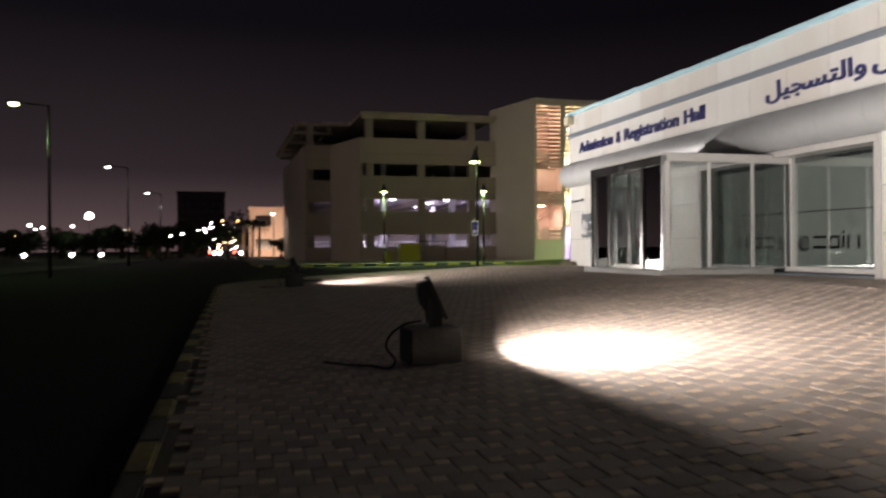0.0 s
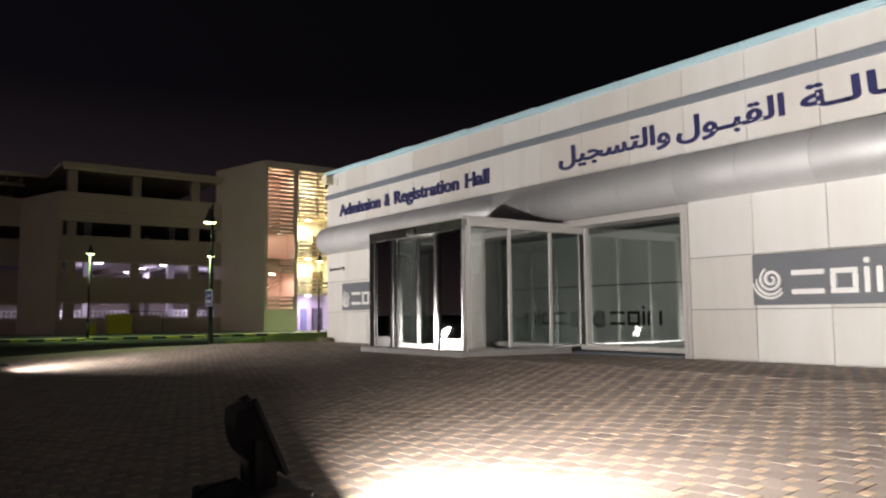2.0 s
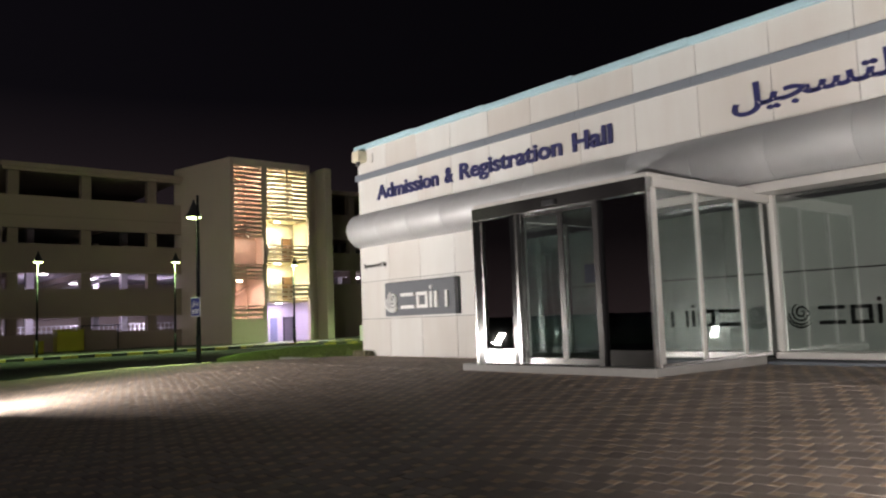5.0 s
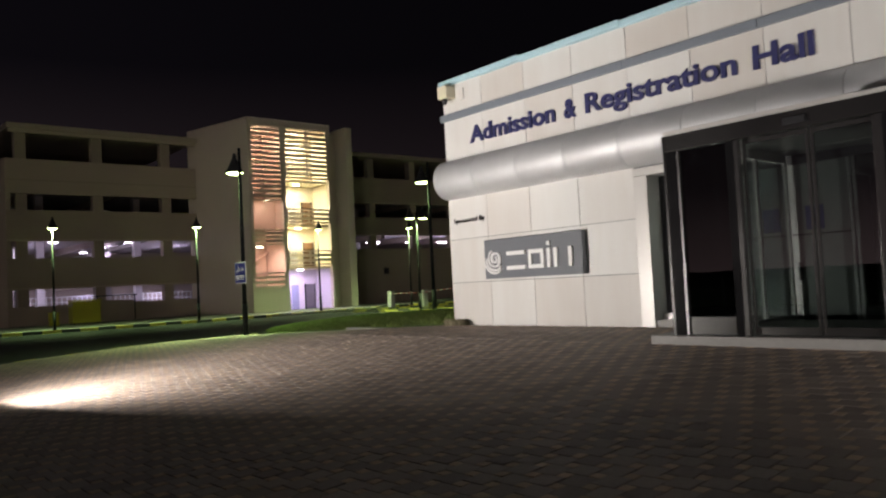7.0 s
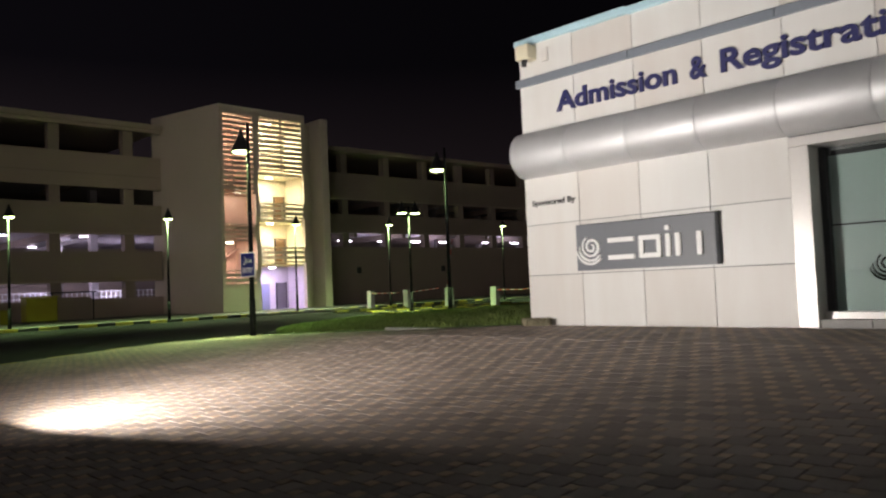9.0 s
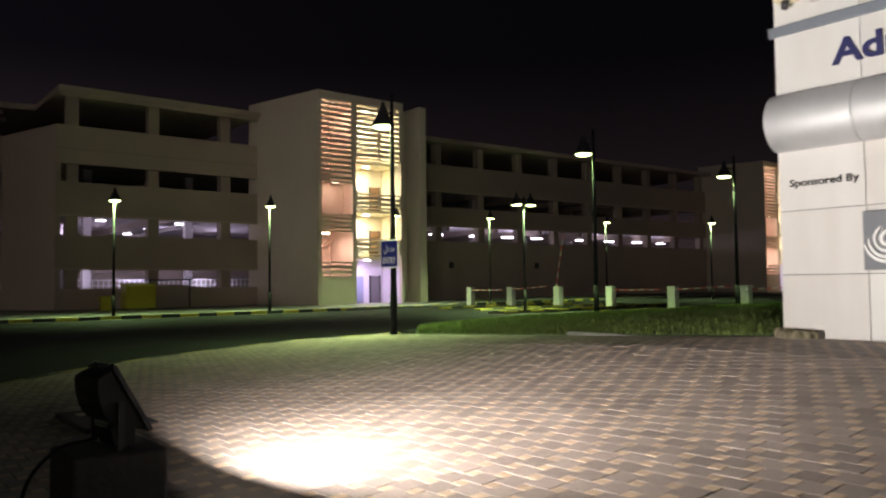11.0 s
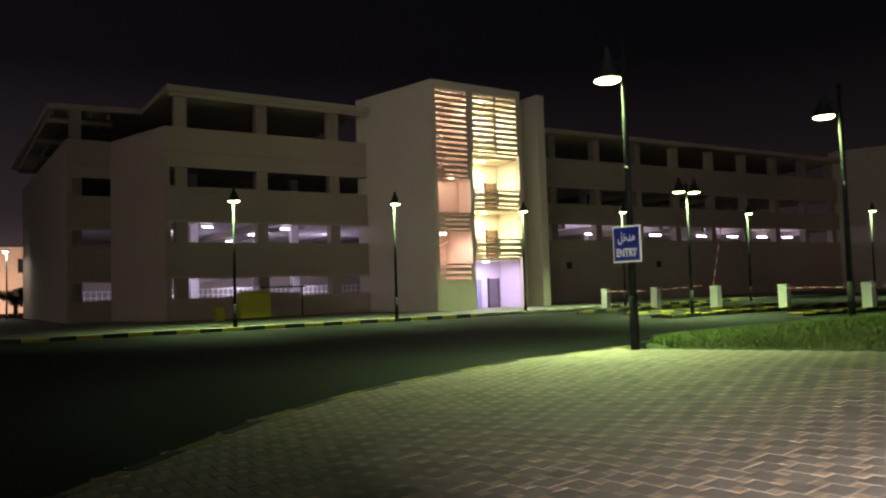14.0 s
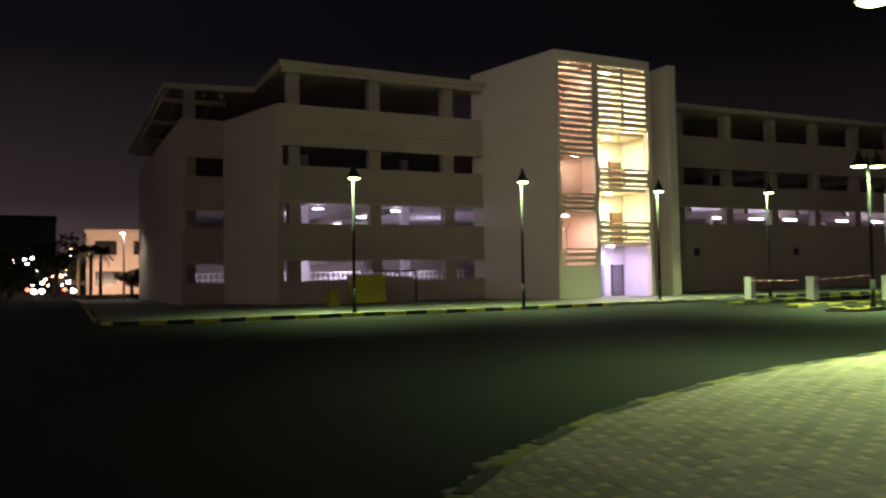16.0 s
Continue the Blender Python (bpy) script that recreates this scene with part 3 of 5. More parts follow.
# posts: bright steel at the corners and where the fixed panes end
for y0, y1, look_of in ((VY0, VY0 + 0.035, "steel"), (15.80, 15.845, "black_gloss"), (15.85, 15.95, "polished"), (17.46, 17.52, "polished"), (17.525, 17.62, "black_gloss"), (18.27, 18.30, "steel"), (18.305, 18.455, "black_gloss"), (18.46, VY1, "brushed_dark")):
    bm = B()
    box(bm, VX - 0.025, VX + 0.06, y0, y1, VZ0, HEAD - 0.002, bevel=0.005)
    part("post", bm, look_of, vest)
# front: two fixed panes and two door leaves
for y0, y1, fixed in ((VY0 + 0.04, 15.795, True), (17.625, 18.265, True), (15.955, 16.64, False), (16.66, 17.455, False)):
    px = VX + (0.0 if fixed else 0.07)
    rim = 0.012 if fixed else 0.034
    bm = B()
    box(bm, px + 0.015, px + 0.027, y0 + rim, y1 - rim, VZ0 + 0.06, HEAD - 0.01)
    pane = part("fixed_pane" if fixed else "sliding_door", bm, "pane_black" if fixed else "pane_dark", vest)
    for a, b in ((y0, y0 + rim), (y1 - rim, y1)):
        bm = B()
        box(bm, px, px + 0.045, a, b, VZ0 + 0.01, HEAD - 0.003, bevel=0.003)
        part("stile", bm, "black_gloss" if fixed else "polished", pane)
    bm = B()
    box(bm, px, px + 0.045, y0 + rim + 0.001, y1 - rim - 0.001, VZ0 + 0.01, VZ0 + (0.24 if fixed else 0.11), bevel=0.004)
    part("bottom_rail", bm, "brushed_dark" if fixed else "polished", pane)
    if not fixed:
        bm = B()
        box(bm, px, px + 0.045, y0 + rim + 0.001, y1 - rim - 0.001, HEAD - 0.06, HEAD - 0.004, bevel=0.004)
        part("top_rail", bm, "polished", pane)
# flanks
for yy, bars in ((VY0, (VX + 0.13, 10.42, 11.58, GLASS_X - 0.03)), (VY1 - 0.05, (VX + 0.13, 10.42, 11.58, GLASS_X - 0.17))):
    for a, b in zip(bars, bars[1:]):
        bm = B()
        box(bm, a + 0.02, b - 0.02, yy + 0.02, yy + 0.032, VZ0 + 0.05, VZ1 - 0.22)
        part("side_pane", bm, "pane_side", vest)
    for k, xb in enumerate(bars):
        bm = B()
        half = 0.06 if k == 0 else 0.032
        box(bm, xb - half, xb + half, yy - 0.005, yy + 0.05, VZ0, VZ1 - 0.20, bevel=0.004)
        part("mullion", bm, "frame", vest)
    bm = B()
    box(bm, VX + 0.125, bars[-1], yy - 0.012, yy + 0.055, VZ1 - 0.20, VZ1 - 0.062, bevel=0.005)
    part("side_beam", bm, "frame", vest)
    bm = B()
    box(bm, VX + 0.10, bars[-1], yy - 0.008, yy + 0.052, VZ0 - 0.002, VZ0 + 0.05, bevel=0.004)
    part("side_rail", bm, "steel", vest)
# inner door and the room behind; its unlit shade is in wall and ceiling colour
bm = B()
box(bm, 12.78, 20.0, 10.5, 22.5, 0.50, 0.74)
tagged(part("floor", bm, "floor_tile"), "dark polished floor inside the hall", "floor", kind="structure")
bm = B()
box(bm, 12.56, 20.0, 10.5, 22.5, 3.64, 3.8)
tagged(part("ceiling", bm, "unlit_room"), "ceiling inside the hall, coloured dark as unlit", "ceiling", kind="structure")
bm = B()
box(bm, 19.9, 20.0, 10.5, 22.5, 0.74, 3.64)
tagged(part("wall_inner", bm, "unlit_room"), "inner wall of the hall, coloured dark as unlit", "wall", kind="structure")
inner = thing("inner_door", (GLASS_X, 16.8, 0.74), "inner sliding glass doors between frosted panes behind the vestibule", "door", kind="structure")
for y0, y1, filmed in ((15.02, 15.92, True), (15.94, 16.72, False), (16.74, 17.52, False), (17.54, 18.58, True)):
    bm = B()
    box(bm, GLASS_X, GLASS_X + 0.012, y0 + 0.03, y1 - 0.03, 0.85, 3.26)
    pane = part("pane", bm, "film_grey" if filmed else "pane_dark", inner)
    for a, b in ((y0, y0 + 0.05), (y1 - 0.05, y1)):
        bm = B()
        box(bm, GLASS_X - 0.03, GLASS_X + 0.03, a, b, 0.76, 3.4, bevel=0.004)
        part("stile", bm, "steel", pane)
    if filmed:
        bm = B()
        box(bm, GLASS_X - 0.012, GLASS_X - 0.003, y0 + 0.05, y1 - 0.05, 2.118, 2.143)
        part("transom_strip", bm, "blind", pane)
bm = B()
box(bm, GLASS_X - 0.035, GLASS_X + 0.035, 15.02, 18.58, 3.265, 3.405)
part("header", bm, "darksteel", inner)
poster = thing("poster", (GLASS_X - 0.01, 18.1, 2.2), "small violet poster on the frosted pane", "poster")
bm = B()
box(bm, GLASS_X - 0.016, GLASS_X - 0.004, 17.98, 18.26, 2.20, 2.58)
part("sheet", bm, "signblue", poster)

# camera on the fascia corner
cctv = thing("wall_camera", (HALL_X - 0.12, 25.95, 5.9), "beige weathered camera housing under the coping", "camera")
bm = B()
box(bm, HALL_X - 0.30, HALL_X - 0.005, 25.84, 26.16, 5.92, 6.22, bevel=0.03)
part("housing", bm, "cream", cctv)
bm = B()
rod(bm, (HALL_X - 0.20, 26.0, 5.93), (HALL_X - 0.22, 26.0, 5.80), 0.07, 0.05, 14)
part("dome", bm, "darksteel", cctv)
bm = B()
box(bm, HALL_X - 0.05, HALL_X - 0.004, 25.55, 25.70, 5.85, 6.12, bevel=0.01)
part("junction_box", bm, "panel", cctv)

# ---- ground floods on concrete blocks ----
def flood(x, y, aim, spread, power, lift, lean):
    z = plaza_z(x, y) - 0.01
    blk = thing("concrete_block", (x, y, z), "dark stained concrete ballast block standing on the pavers", "block", "flood ballast blocks")
    bm = B()
    box(bm, x - 0.30, x + 0.26, y - 0.27, y + 0.27, z, z + 0.385 + lift, bevel=0.025)
    part("body", bm, "dark_concrete", blk)
    zt = z + 0.385 + lift
    fl = thing("floodlight", (x, y, zt), "black metal floodlight with lit lens on a concrete block", "floodlight", "ground floodlights")
    turn = Matrix.Translation((x, y, 0)) @ Matrix.Rotation(radians(aim), 4, "Z")
    tilt = Matrix.Translation((0.015, 0, zt + 0.285)) @ Matrix.Rotation(radians(-lean), 4, "Y")
    m = turn @ tilt
    # shell: flat lens side, the back swelling out and drawn in again towards the foot
    def bulged(profile, half):
        bm = B()
        ends = [[bm.verts.new((px, sy * half, pz)) for px, pz in profile] for sy in (-1, 1)]
        bm.faces.new(ends[0])
        bm.faces.new(ends[1][::-1])
        for i in range(len(profile)):
            j = (i + 1) % len(profile)
            bm.faces.new((ends[0][i], ends[1][i], ends[1][j], ends[0][j]))
        bmesh.ops.recalc_face_normals(bm, faces=bm.faces)
        bmesh.ops.bevel(bm, geom=bm.edges[:], offset=0.008, segments=2, affect="EDGES")
        return bm

    bm = bulged([(0.03, 0.22), (-0.085, 0.225), (-0.125, 0.15), (-0.150, 0.06), (-0.150, -0.02), (-0.120, -0.09), (-0.06, -0.14), (0.0, -0.20), (0.03, -0.22)], 0.172)
    bmesh.ops.transform(bm, matrix=m, verts=bm.verts)
    shell = part("shell", bm, "blackpaint", fl)
    for y0, y1, z0, z1 in ((-0.19, -0.165, -0.235, 0.235), (0.165, 0.19, -0.235, 0.235), (-0.164, 0.164, 0.205, 0.235), (-0.164, 0.164, -0.235, -0.205)):
        bm = B()
        box(bm, 0.02, 0.055, y0, y1, z0, z1, m, bevel=0.004)
        part("bezel", bm, "polished" if z0 > 0 else "darksteel", shell)
    for s in (-1, 1):
        bm = B()
        box(bm, 0.0, 0.06, s * 0.12 - 0.02, s * 0.12 + 0.02, 0.236, 0.246, m, bevel=0.003)
        part("clip", bm, "darksteel", shell)
    bm = B()
    box(bm, 0.033, 0.040, -0.16, 0.16, -0.20, 0.20, m)
    part("lens", bm, "lens_flood", shell, "glowing glass lens")
    bm = B()
    for s in (-1, 1):
        box(bm, -0.05, -0.01, s * 0.20 - 0.006, s * 0.20 + 0.006, -0.26, 0.02, turn @ Matrix.Translation((0.0, 0, zt + 0.27)))
    box(bm, -0.05, -0.01, -0.206, 0.206, -0.268, -0.256, turn @ Matrix.Translation((0.0, 0, zt + 0.27)))
    part("bracket", bm, "darksteel", fl)
    bm = B()
    bm.free()
    bm = bulged([(0.10, -0.07), (0.0, -0.07), (-0.05, -0.09), (-0.075, -0.14), (-0.06, -0.20), (-0.02, -0.277), (0.10, -0.277)], 0.115)
    bmesh.ops.transform(bm, matrix=turn @ Matrix.Translation((0.0, 0, zt + 0.28)), verts=bm.verts)
    part("driver_box", bm, "blackpaint", fl)
    # cable lying behind the block
    cu = bpy.data.curves.new("power_cable", "CURVE")
    cu.dimensions, cu.bevel_depth = "3D", 0.011
    sp = cu.splines.new("BEZIER")
    way = [(x - 0.12, y, zt + 0.06), (x - 0.34, y - 0.05, zt + 0.02), (x - 0.52, y - 0.10, z + 0.22), (x - 0.46, y - 0.22, z + 0.03), (x - 0.70, y - 0.1, z + 0.01), (x - 1.1, y + 0.5, z - 0.02)]
    sp.bezier_points.add(len(way) - 1)
    for bp, w in zip(sp.bezier_points, way):
        bp.co, bp.handle_left_type, bp.handle_right_type = w, "AUTO", "AUTO"
    tmp = bpy.data.objects.new("power_cable", cu)
    me = bpy.data.meshes.new_from_object(tmp)
    bpy.data.objects.remove(tmp)
    me.materials.append(M["rubber"])
    tagged(new("power_cable", me), "black rubber power cable looping down the block", "cable", "flood cables")
    # the reflector throws its light a little above the lens axis
    beam = m @ Matrix.Translation((0.09, 0, 0)) @ Matrix.Rotation(radians(-103), 4, "Y")
    lamp("flood_beam", "AREA", beam, power, FLOOD_COLOUR, 0.36, 0.28, spread)


for one in FLOODS:
    flood(*one)

cover = thing("manhole_cover", (2.76, 28.90, plaza_z(2.76, 28.9)), "dark square inspection cover with a yellowed plate in the paving", "cover")
bm = B()
zc = plaza_z(2.76, 28.9) + 0.02
box(bm, 2.42, 3.11, 28.27, 29.55, zc - 0.05, zc + 0.02, bevel=0.01)
part("frame", bm, "kerb_black", cover)
bm = B()
box(bm, 2.56, 3.04, 29.13, 29.30, zc + 0.021, zc + 0.026)
part("plate", bm, "cream", cover)

# ---- street lamps ----
def hood(parent, centre, tilt_to=(0, 0)):
    """Cone-shaped shade with a lit disc under it."""
    bm = B()
    lathe(bm, [(0.305, 0.0), (0.31, 0.03), (0.29, 0.05), (0.18, 0.26), (0.08, 0.50), (0.045, 0.64), (0.0445, 0.66)], centre, 20)
    shade = part("shade", bm, "blackpaint", parent, "black conical lamp shade")
    bm = B()
    lathe(bm, [(0.06, -0.06), (0.20, -0.05), (0.27, -0.012), (0.27, -0.004)], centre, 20)
    part("diffuser", bm, "lens_green", shade, "lit glass diffuser")


def post(parent, x, y, z0, z1, r0=0.075, r1=0.045):
    bm = B()
    rod(bm, (x, y, z0), (x, y, z0 + 1.1), r0 * 1.25, r0 * 1.2, 12)
    rod(bm, (x, y, z0 + 1.1), (x, y, z1), r0, r1, 12)
    pole = part("pole", bm, "pole_paint", parent)
    bm = B()
    rod(bm, (x, y, z0 - 0.02), (x, y, z0 + 0.025), 0.17, 0.17, 14)
    part("base_plate", bm, "darksteel", pole)
    for k in range(4):
        a = math.pi / 4 + k * math.pi / 2
        bm = B()
        rod(bm, (x + 0.13 * math.cos(a), y + 0.13 * math.sin(a), z0 + 0.025), (x + 0.13 * math.cos(a), y + 0.13 * math.sin(a), z0 + 0.06), 0.015, 0.015, 6)
        part("bolt", bm, "steel", pole)
    bm = B()
    rod(bm, (x, y, z0 + 3.6), (x, y, z0 + 3.66), 0.075, 0.075, 12)
    part("collar", bm, "darksteel", pole)


def street_lamp(x, y, z0, high, heads, spike, label, group, watts):
    ob = thing("street_lamp", (x, y, z0), label, "street lamp", group)
    post(ob, x, y, z0, z0 + high + (spike or 0.0))
    for hx, hy in heads:
        c = (x + hx, y + hy, z0 + high - 0.12)
        hood(ob, c)
        if abs(hx) + abs(hy) > 0.2:
            bm = B()
            rod(bm, (x, y, z0 + high + 0.16), (x + hx, y + hy, z0 + high + 0.22), 0.025, 0.025, 8)
            part("arm", bm, "pole_paint", ob)
        lamp("street_lamp_light", "AREA", pose(c[0], c[1], c[2] - 0.08), watts, LAMP_GREEN, 0.45, spread=130)


ONE = "slim black street lamp with conical shade at the kerb"
for x, y, z0, high in ((11.78, 60.75, 0.12, 6.0), (20.2, 60.4, 0.14, 6.1), (30.4, 62.3, 0.14, 6.2), (38.75, 61.95, 0.08, 6.42), (50.8, 60.75, 0.0, 6.62), (56.6, 54.65, 0.0, 6.36)):
    street_lamp(x, y, z0, high, ((0.0, -0.14),), 0, ONE, "slim street lamps", 430)
street_lamp(29.3, 48.95, 0.10, 5.75, ((-0.42, 0.1), (0.42, -0.1)), 0.3, "black street lamp with two shades on a traffic island", "double street lamps", 470)
for x, y, z0 in ((11.8, 36.35, 0.24), (20.15, 36.6, 0.36), (28.9, 36.6, 0.30)):
    street_lamp(x, y, z0, 5.64, ((0.04, 0.46),), 0.65, "black street lamp with one shade beside the lawn", "lawn street lamps", 350)

# tall masts along the far side of the road
for x, y in ((-9.2, 43.0), (-9.2, 73.5), (-9.2, 106.0), (5.3, 106.0)):
    tall = 8.9 if x < 0 else 6.3
    ob = thing("lamp_mast", (x, y, 0), "tall grey road lamp mast with a lit head", "street lamp", "road lamp masts")
    bm = B()
    rod(bm, (x, y, 0), (x, y, tall), 0.10, 0.05, 10)
    part("pole", bm, "darksteel", ob)
    bm = B()
    hx = x - (1.5 if x < 0 else 0.0)
    rod(bm, (x, y, tall - 0.02), (hx, y, tall + 0.1), 0.04, 0.035, 8)
    part("arm", bm, "darksteel", ob)
    bm = B()
    box(bm, hx - 0.45, hx + 0.2, y - 0.16, y + 0.16, tall + 0.03, tall + 0.18, bevel=0.04)
    head = part("lamp_head", bm, "darksteel", ob)
    bm = B()
    lathe(bm, [(0.10, -0.10), (0.24, -0.03), (0.25, 0.0)], (hx - 0.12, y, tall + 0.025), 14)
    part("diffuser", bm, "lens_green" if y < 50 else "lens_white", head)
    lamp("mast_light", "AREA", pose(hx - 0.12, y, tall - 0.10), 60 if y < 50 else 70, LAMP_GREEN if y < 50 else (1, 0.95, 0.8), 0.4, spread=170)

# entry sign on its pole, facing the road
sg = thing("entry_sign", (11.68, 36.35, 2.0), "blue entry sign with white border and lettering on a pole", "sign")
turn = Matrix.Translation((11.70, 36.35, 2.36)) @ Matrix.Rotation(radians(8), 4, "Z")
bm = B()
box(bm, -0.02, 0.0, -0.33, 0.33, -0.36, 0.36, turn, bevel=0.006)
board = part("board", bm, "signwhite", sg)
bm = B()
box(bm, -0.025, -0.0215, -0.295, 0.295, -0.325, 0.325, turn)
part("face", bm, "signblue", board)
bm = B()
box(bm, 0.0, 0.06, -0.05, 0.05, 0.12, 0.17, turn)
box(bm, 0.0, 0.06, -0.05, 0.05, -0.2, -0.15, turn)
part("clamp", bm, "steel", sg)
lettering("latin_letters", "ENTRY", turn @ Matrix.Translation((-0.027, 0.24, -0.24)) @ READ, 0.22, 0.48, "signwhite", sg, 0.002, 0.006)
lettering("arabic_letters", "\ufede\ufea7\ufeaa\ufee3", turn @ Matrix.Translation((-0.027, 0.20, 0.06)) @ READ, 0.26, 0.40, "signwhite", sg, 0.002, 0.004)


# ---- unseen flood masts across the road, behind the walk; added to light the garage from afar ----
for x, y, aim, watts in ((-30.0, 5.0, (36.0, 69.0, 8.0), 82.0), (-86.0, 30.0, (24.0, 75.0, 8.0), 152.0)):
    ob = thing("added_flood_mast", (x, y, 0), "unseen steel flood mast added to light the garage", "flood mast", "flood masts")
    bm = B()
    rod(bm, (x, y, 0), (x, y, 18.4), 0.28, 0.14, 12)
    part("pole", bm, "concrete", ob)
    m = look((x + 0.5, y + 0.3, 18.0), aim)
    bm = B()
    box(bm, -1.1, 1.1, -0.5, 0.5, 0.03, 0.35, m, bevel=0.04)
    part("lamp_head", bm, "darksteel", ob)
    lamp("garage_fill", "AREA", m, watts, (1.0, 0.84, 0.74), 2.0, 0.9, 36)

# ---- parking garage ----
garage = thing("parking_garage", (40.0, 80.0, 0.1), "four-storey sand-coloured parking garage with open decks at night", "building")
FY = 75.5
LEVELS = ((0.10, 1.54), (2.80, 5.14), (6.42, 8.75), (9.98, 12.58))


def slab_wall(name, a, b, z0, z1, thick=0.35, material="stucco", parent=garage):
    """An upright wall from a to b; its thickness lies to the left of that way."""
    a, b = Vector(a), Vector(b)
    d = (b - a).normalized()
    s = Vector((-d.y, d.x)) * thick
    bm = B()
    prism(bm, [tuple(a), tuple(b), tuple(b + s), tuple(a + s)], z0, z1)
    bmesh.ops.recalc_face_normals(bm, faces=bm.faces)
    return part(name, bm, material, parent)


def open_front(a, b, pitch, levels, opening_start, col=0.9, lit=True):
    """Deck fronts between a and b: parapet strips with columns set back between them."""
    a, b = Vector(a), Vector(b)
    d = (b - a).normalized()
    s = Vector((-d.y, d.x))
    for k, (z0, z1) in enumerate(levels):
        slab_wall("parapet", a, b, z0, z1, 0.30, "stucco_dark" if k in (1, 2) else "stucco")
        # ledge along each strip; on tall ones a darker raised strip paints a groove's shadow
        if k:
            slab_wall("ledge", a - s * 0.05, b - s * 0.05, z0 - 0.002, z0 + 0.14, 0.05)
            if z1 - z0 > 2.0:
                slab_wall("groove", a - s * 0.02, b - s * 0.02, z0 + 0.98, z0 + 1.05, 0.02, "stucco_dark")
    n = 0
    at = opening_start
    while at < (b - a).length - 0.3:
        p = a + d * at + s * 0.32
        bm = B()
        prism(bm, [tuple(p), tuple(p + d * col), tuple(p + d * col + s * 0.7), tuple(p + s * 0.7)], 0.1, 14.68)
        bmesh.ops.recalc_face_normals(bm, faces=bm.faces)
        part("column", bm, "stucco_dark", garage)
        at += pitch
        n += 1


# main front
open_front((12.2, FY), (26.6, FY), 5.42, LEVELS, 0.72, 0.76)
# slanted west wall of the front block, set-back front, long west wall
slab_wall("wall", (10.12, 82.2), (12.2, FY), 0.1, 12.55)
open_front((7.4, 82.2), (10.12, 82.2), 5.0, LEVELS, 0.25, 0.7)
slab_wall("wall", (6.85, 109.0), (7.35, 82.2), 0.1, 12.55)
# wing beyond the stair tower
WA, WB = (38.2, 75.5), (87.0, 73.6)
open_front(WA, WB, 5.15, ((0.10, 5.55), (6.90, 8.73), (10.13, 12.72)), 1.2, 0.7)
# decks, back wall
for z0 in (3.55, 7.2, 10.9):
    for x0, x1, y0 in ((12.7, 26.4, FY + 0.35), (26.41, 38.59, 78.0), (8.0, 12.65, 82.7), (38.6, 92.0, 76.3)):
        bm = B()
        box(bm, x0, x1, y0, 104.0, z0, z0 + 0.32)
        part("deck", bm, "soffit", garage)
bm = B()
box(bm, 8.0, 92.0, 104.0, 104.4, 0.1, 15.0)
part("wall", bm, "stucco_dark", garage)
for k in range(12):
    x = 14.5 + 6.4 * k
    for z0 in (3.0, 6.65, 10.35):
        if x < 26 or x > 39:
            bm = B()
            box(bm, x, x + 0.4, 76.4, 103.5, z0, z0 + 0.549)
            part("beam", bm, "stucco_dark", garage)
# inner columns and a sloping ramp seen through the openings
for k in range(9):
    for yy in (84.0, 93.0):
        x = 16.0 + 8.1 * k
        if x < 26 or x > 40:
            bm = B()
            box(bm, x, x + 0.6, yy, yy + 0.6, 0.1, 10.9)
            part("column", bm, "soffit", garage)
bm = B()
v = [bm.verts.new(p) for p in ((13.5, 86, 3.9), (26, 86, 7.1), (26, 91, 7.1), (13.5, 91, 3.9), (13.5, 86, 4.2), (26, 86, 7.4), (26, 91, 7.4), (13.5, 91, 4.2))]
for f in ((0, 1, 2, 3), (7, 6, 5, 4), (0, 4, 5, 1), (1, 5, 6, 2), (2, 6, 7, 3), (3, 7, 4, 0)):
    bm.faces.new([v[i] for i in f])
bmesh.ops.recalc_face_normals(bm, faces=bm.faces)
part("ramp", bm, "soffit", garage)


def roof_plate(points, name="roof"):
    bm = B()
    prism(bm, points, 14.68, 15.08)
    bmesh.ops.recalc_face_normals(bm, faces=bm.faces)
    part(name, bm, "stucco", garage)


roof_plate([(12.2, 74.7), (26.5, 74.7), (26.5, 104), (12.2, 104)])
roof_plate([(6.35, 82.9), (12.17, 82.0), (12.17, 104.0), (12.17, 111.0), (6.0, 111.0)])
roof_plate([(38.3, 74.7), (87.2, 72.8), (92.0, 104), (38.3, 104)])
for x in (6.5, 7.7, 8.9, 10.1):
    bm = B()
    box(bm, x, x + 0.22, 83.2, 110.6, 14.33, 14.678)
    part("rafter", bm, "stucco_dark", garage)
for y in (84.0, 92.0, 100.0, 108.0):
    bm = B()
    box(bm, 6.45, 10.6, y, y + 0.3, 13.98, 14.328)
    part("bracket", bm, "stucco_dark", garage)
bm = B()
box(bm, 12.35, 26.4, 74.85, 75.15, 14.42, 14.678)
part("fascia", bm, "stucco", garage)

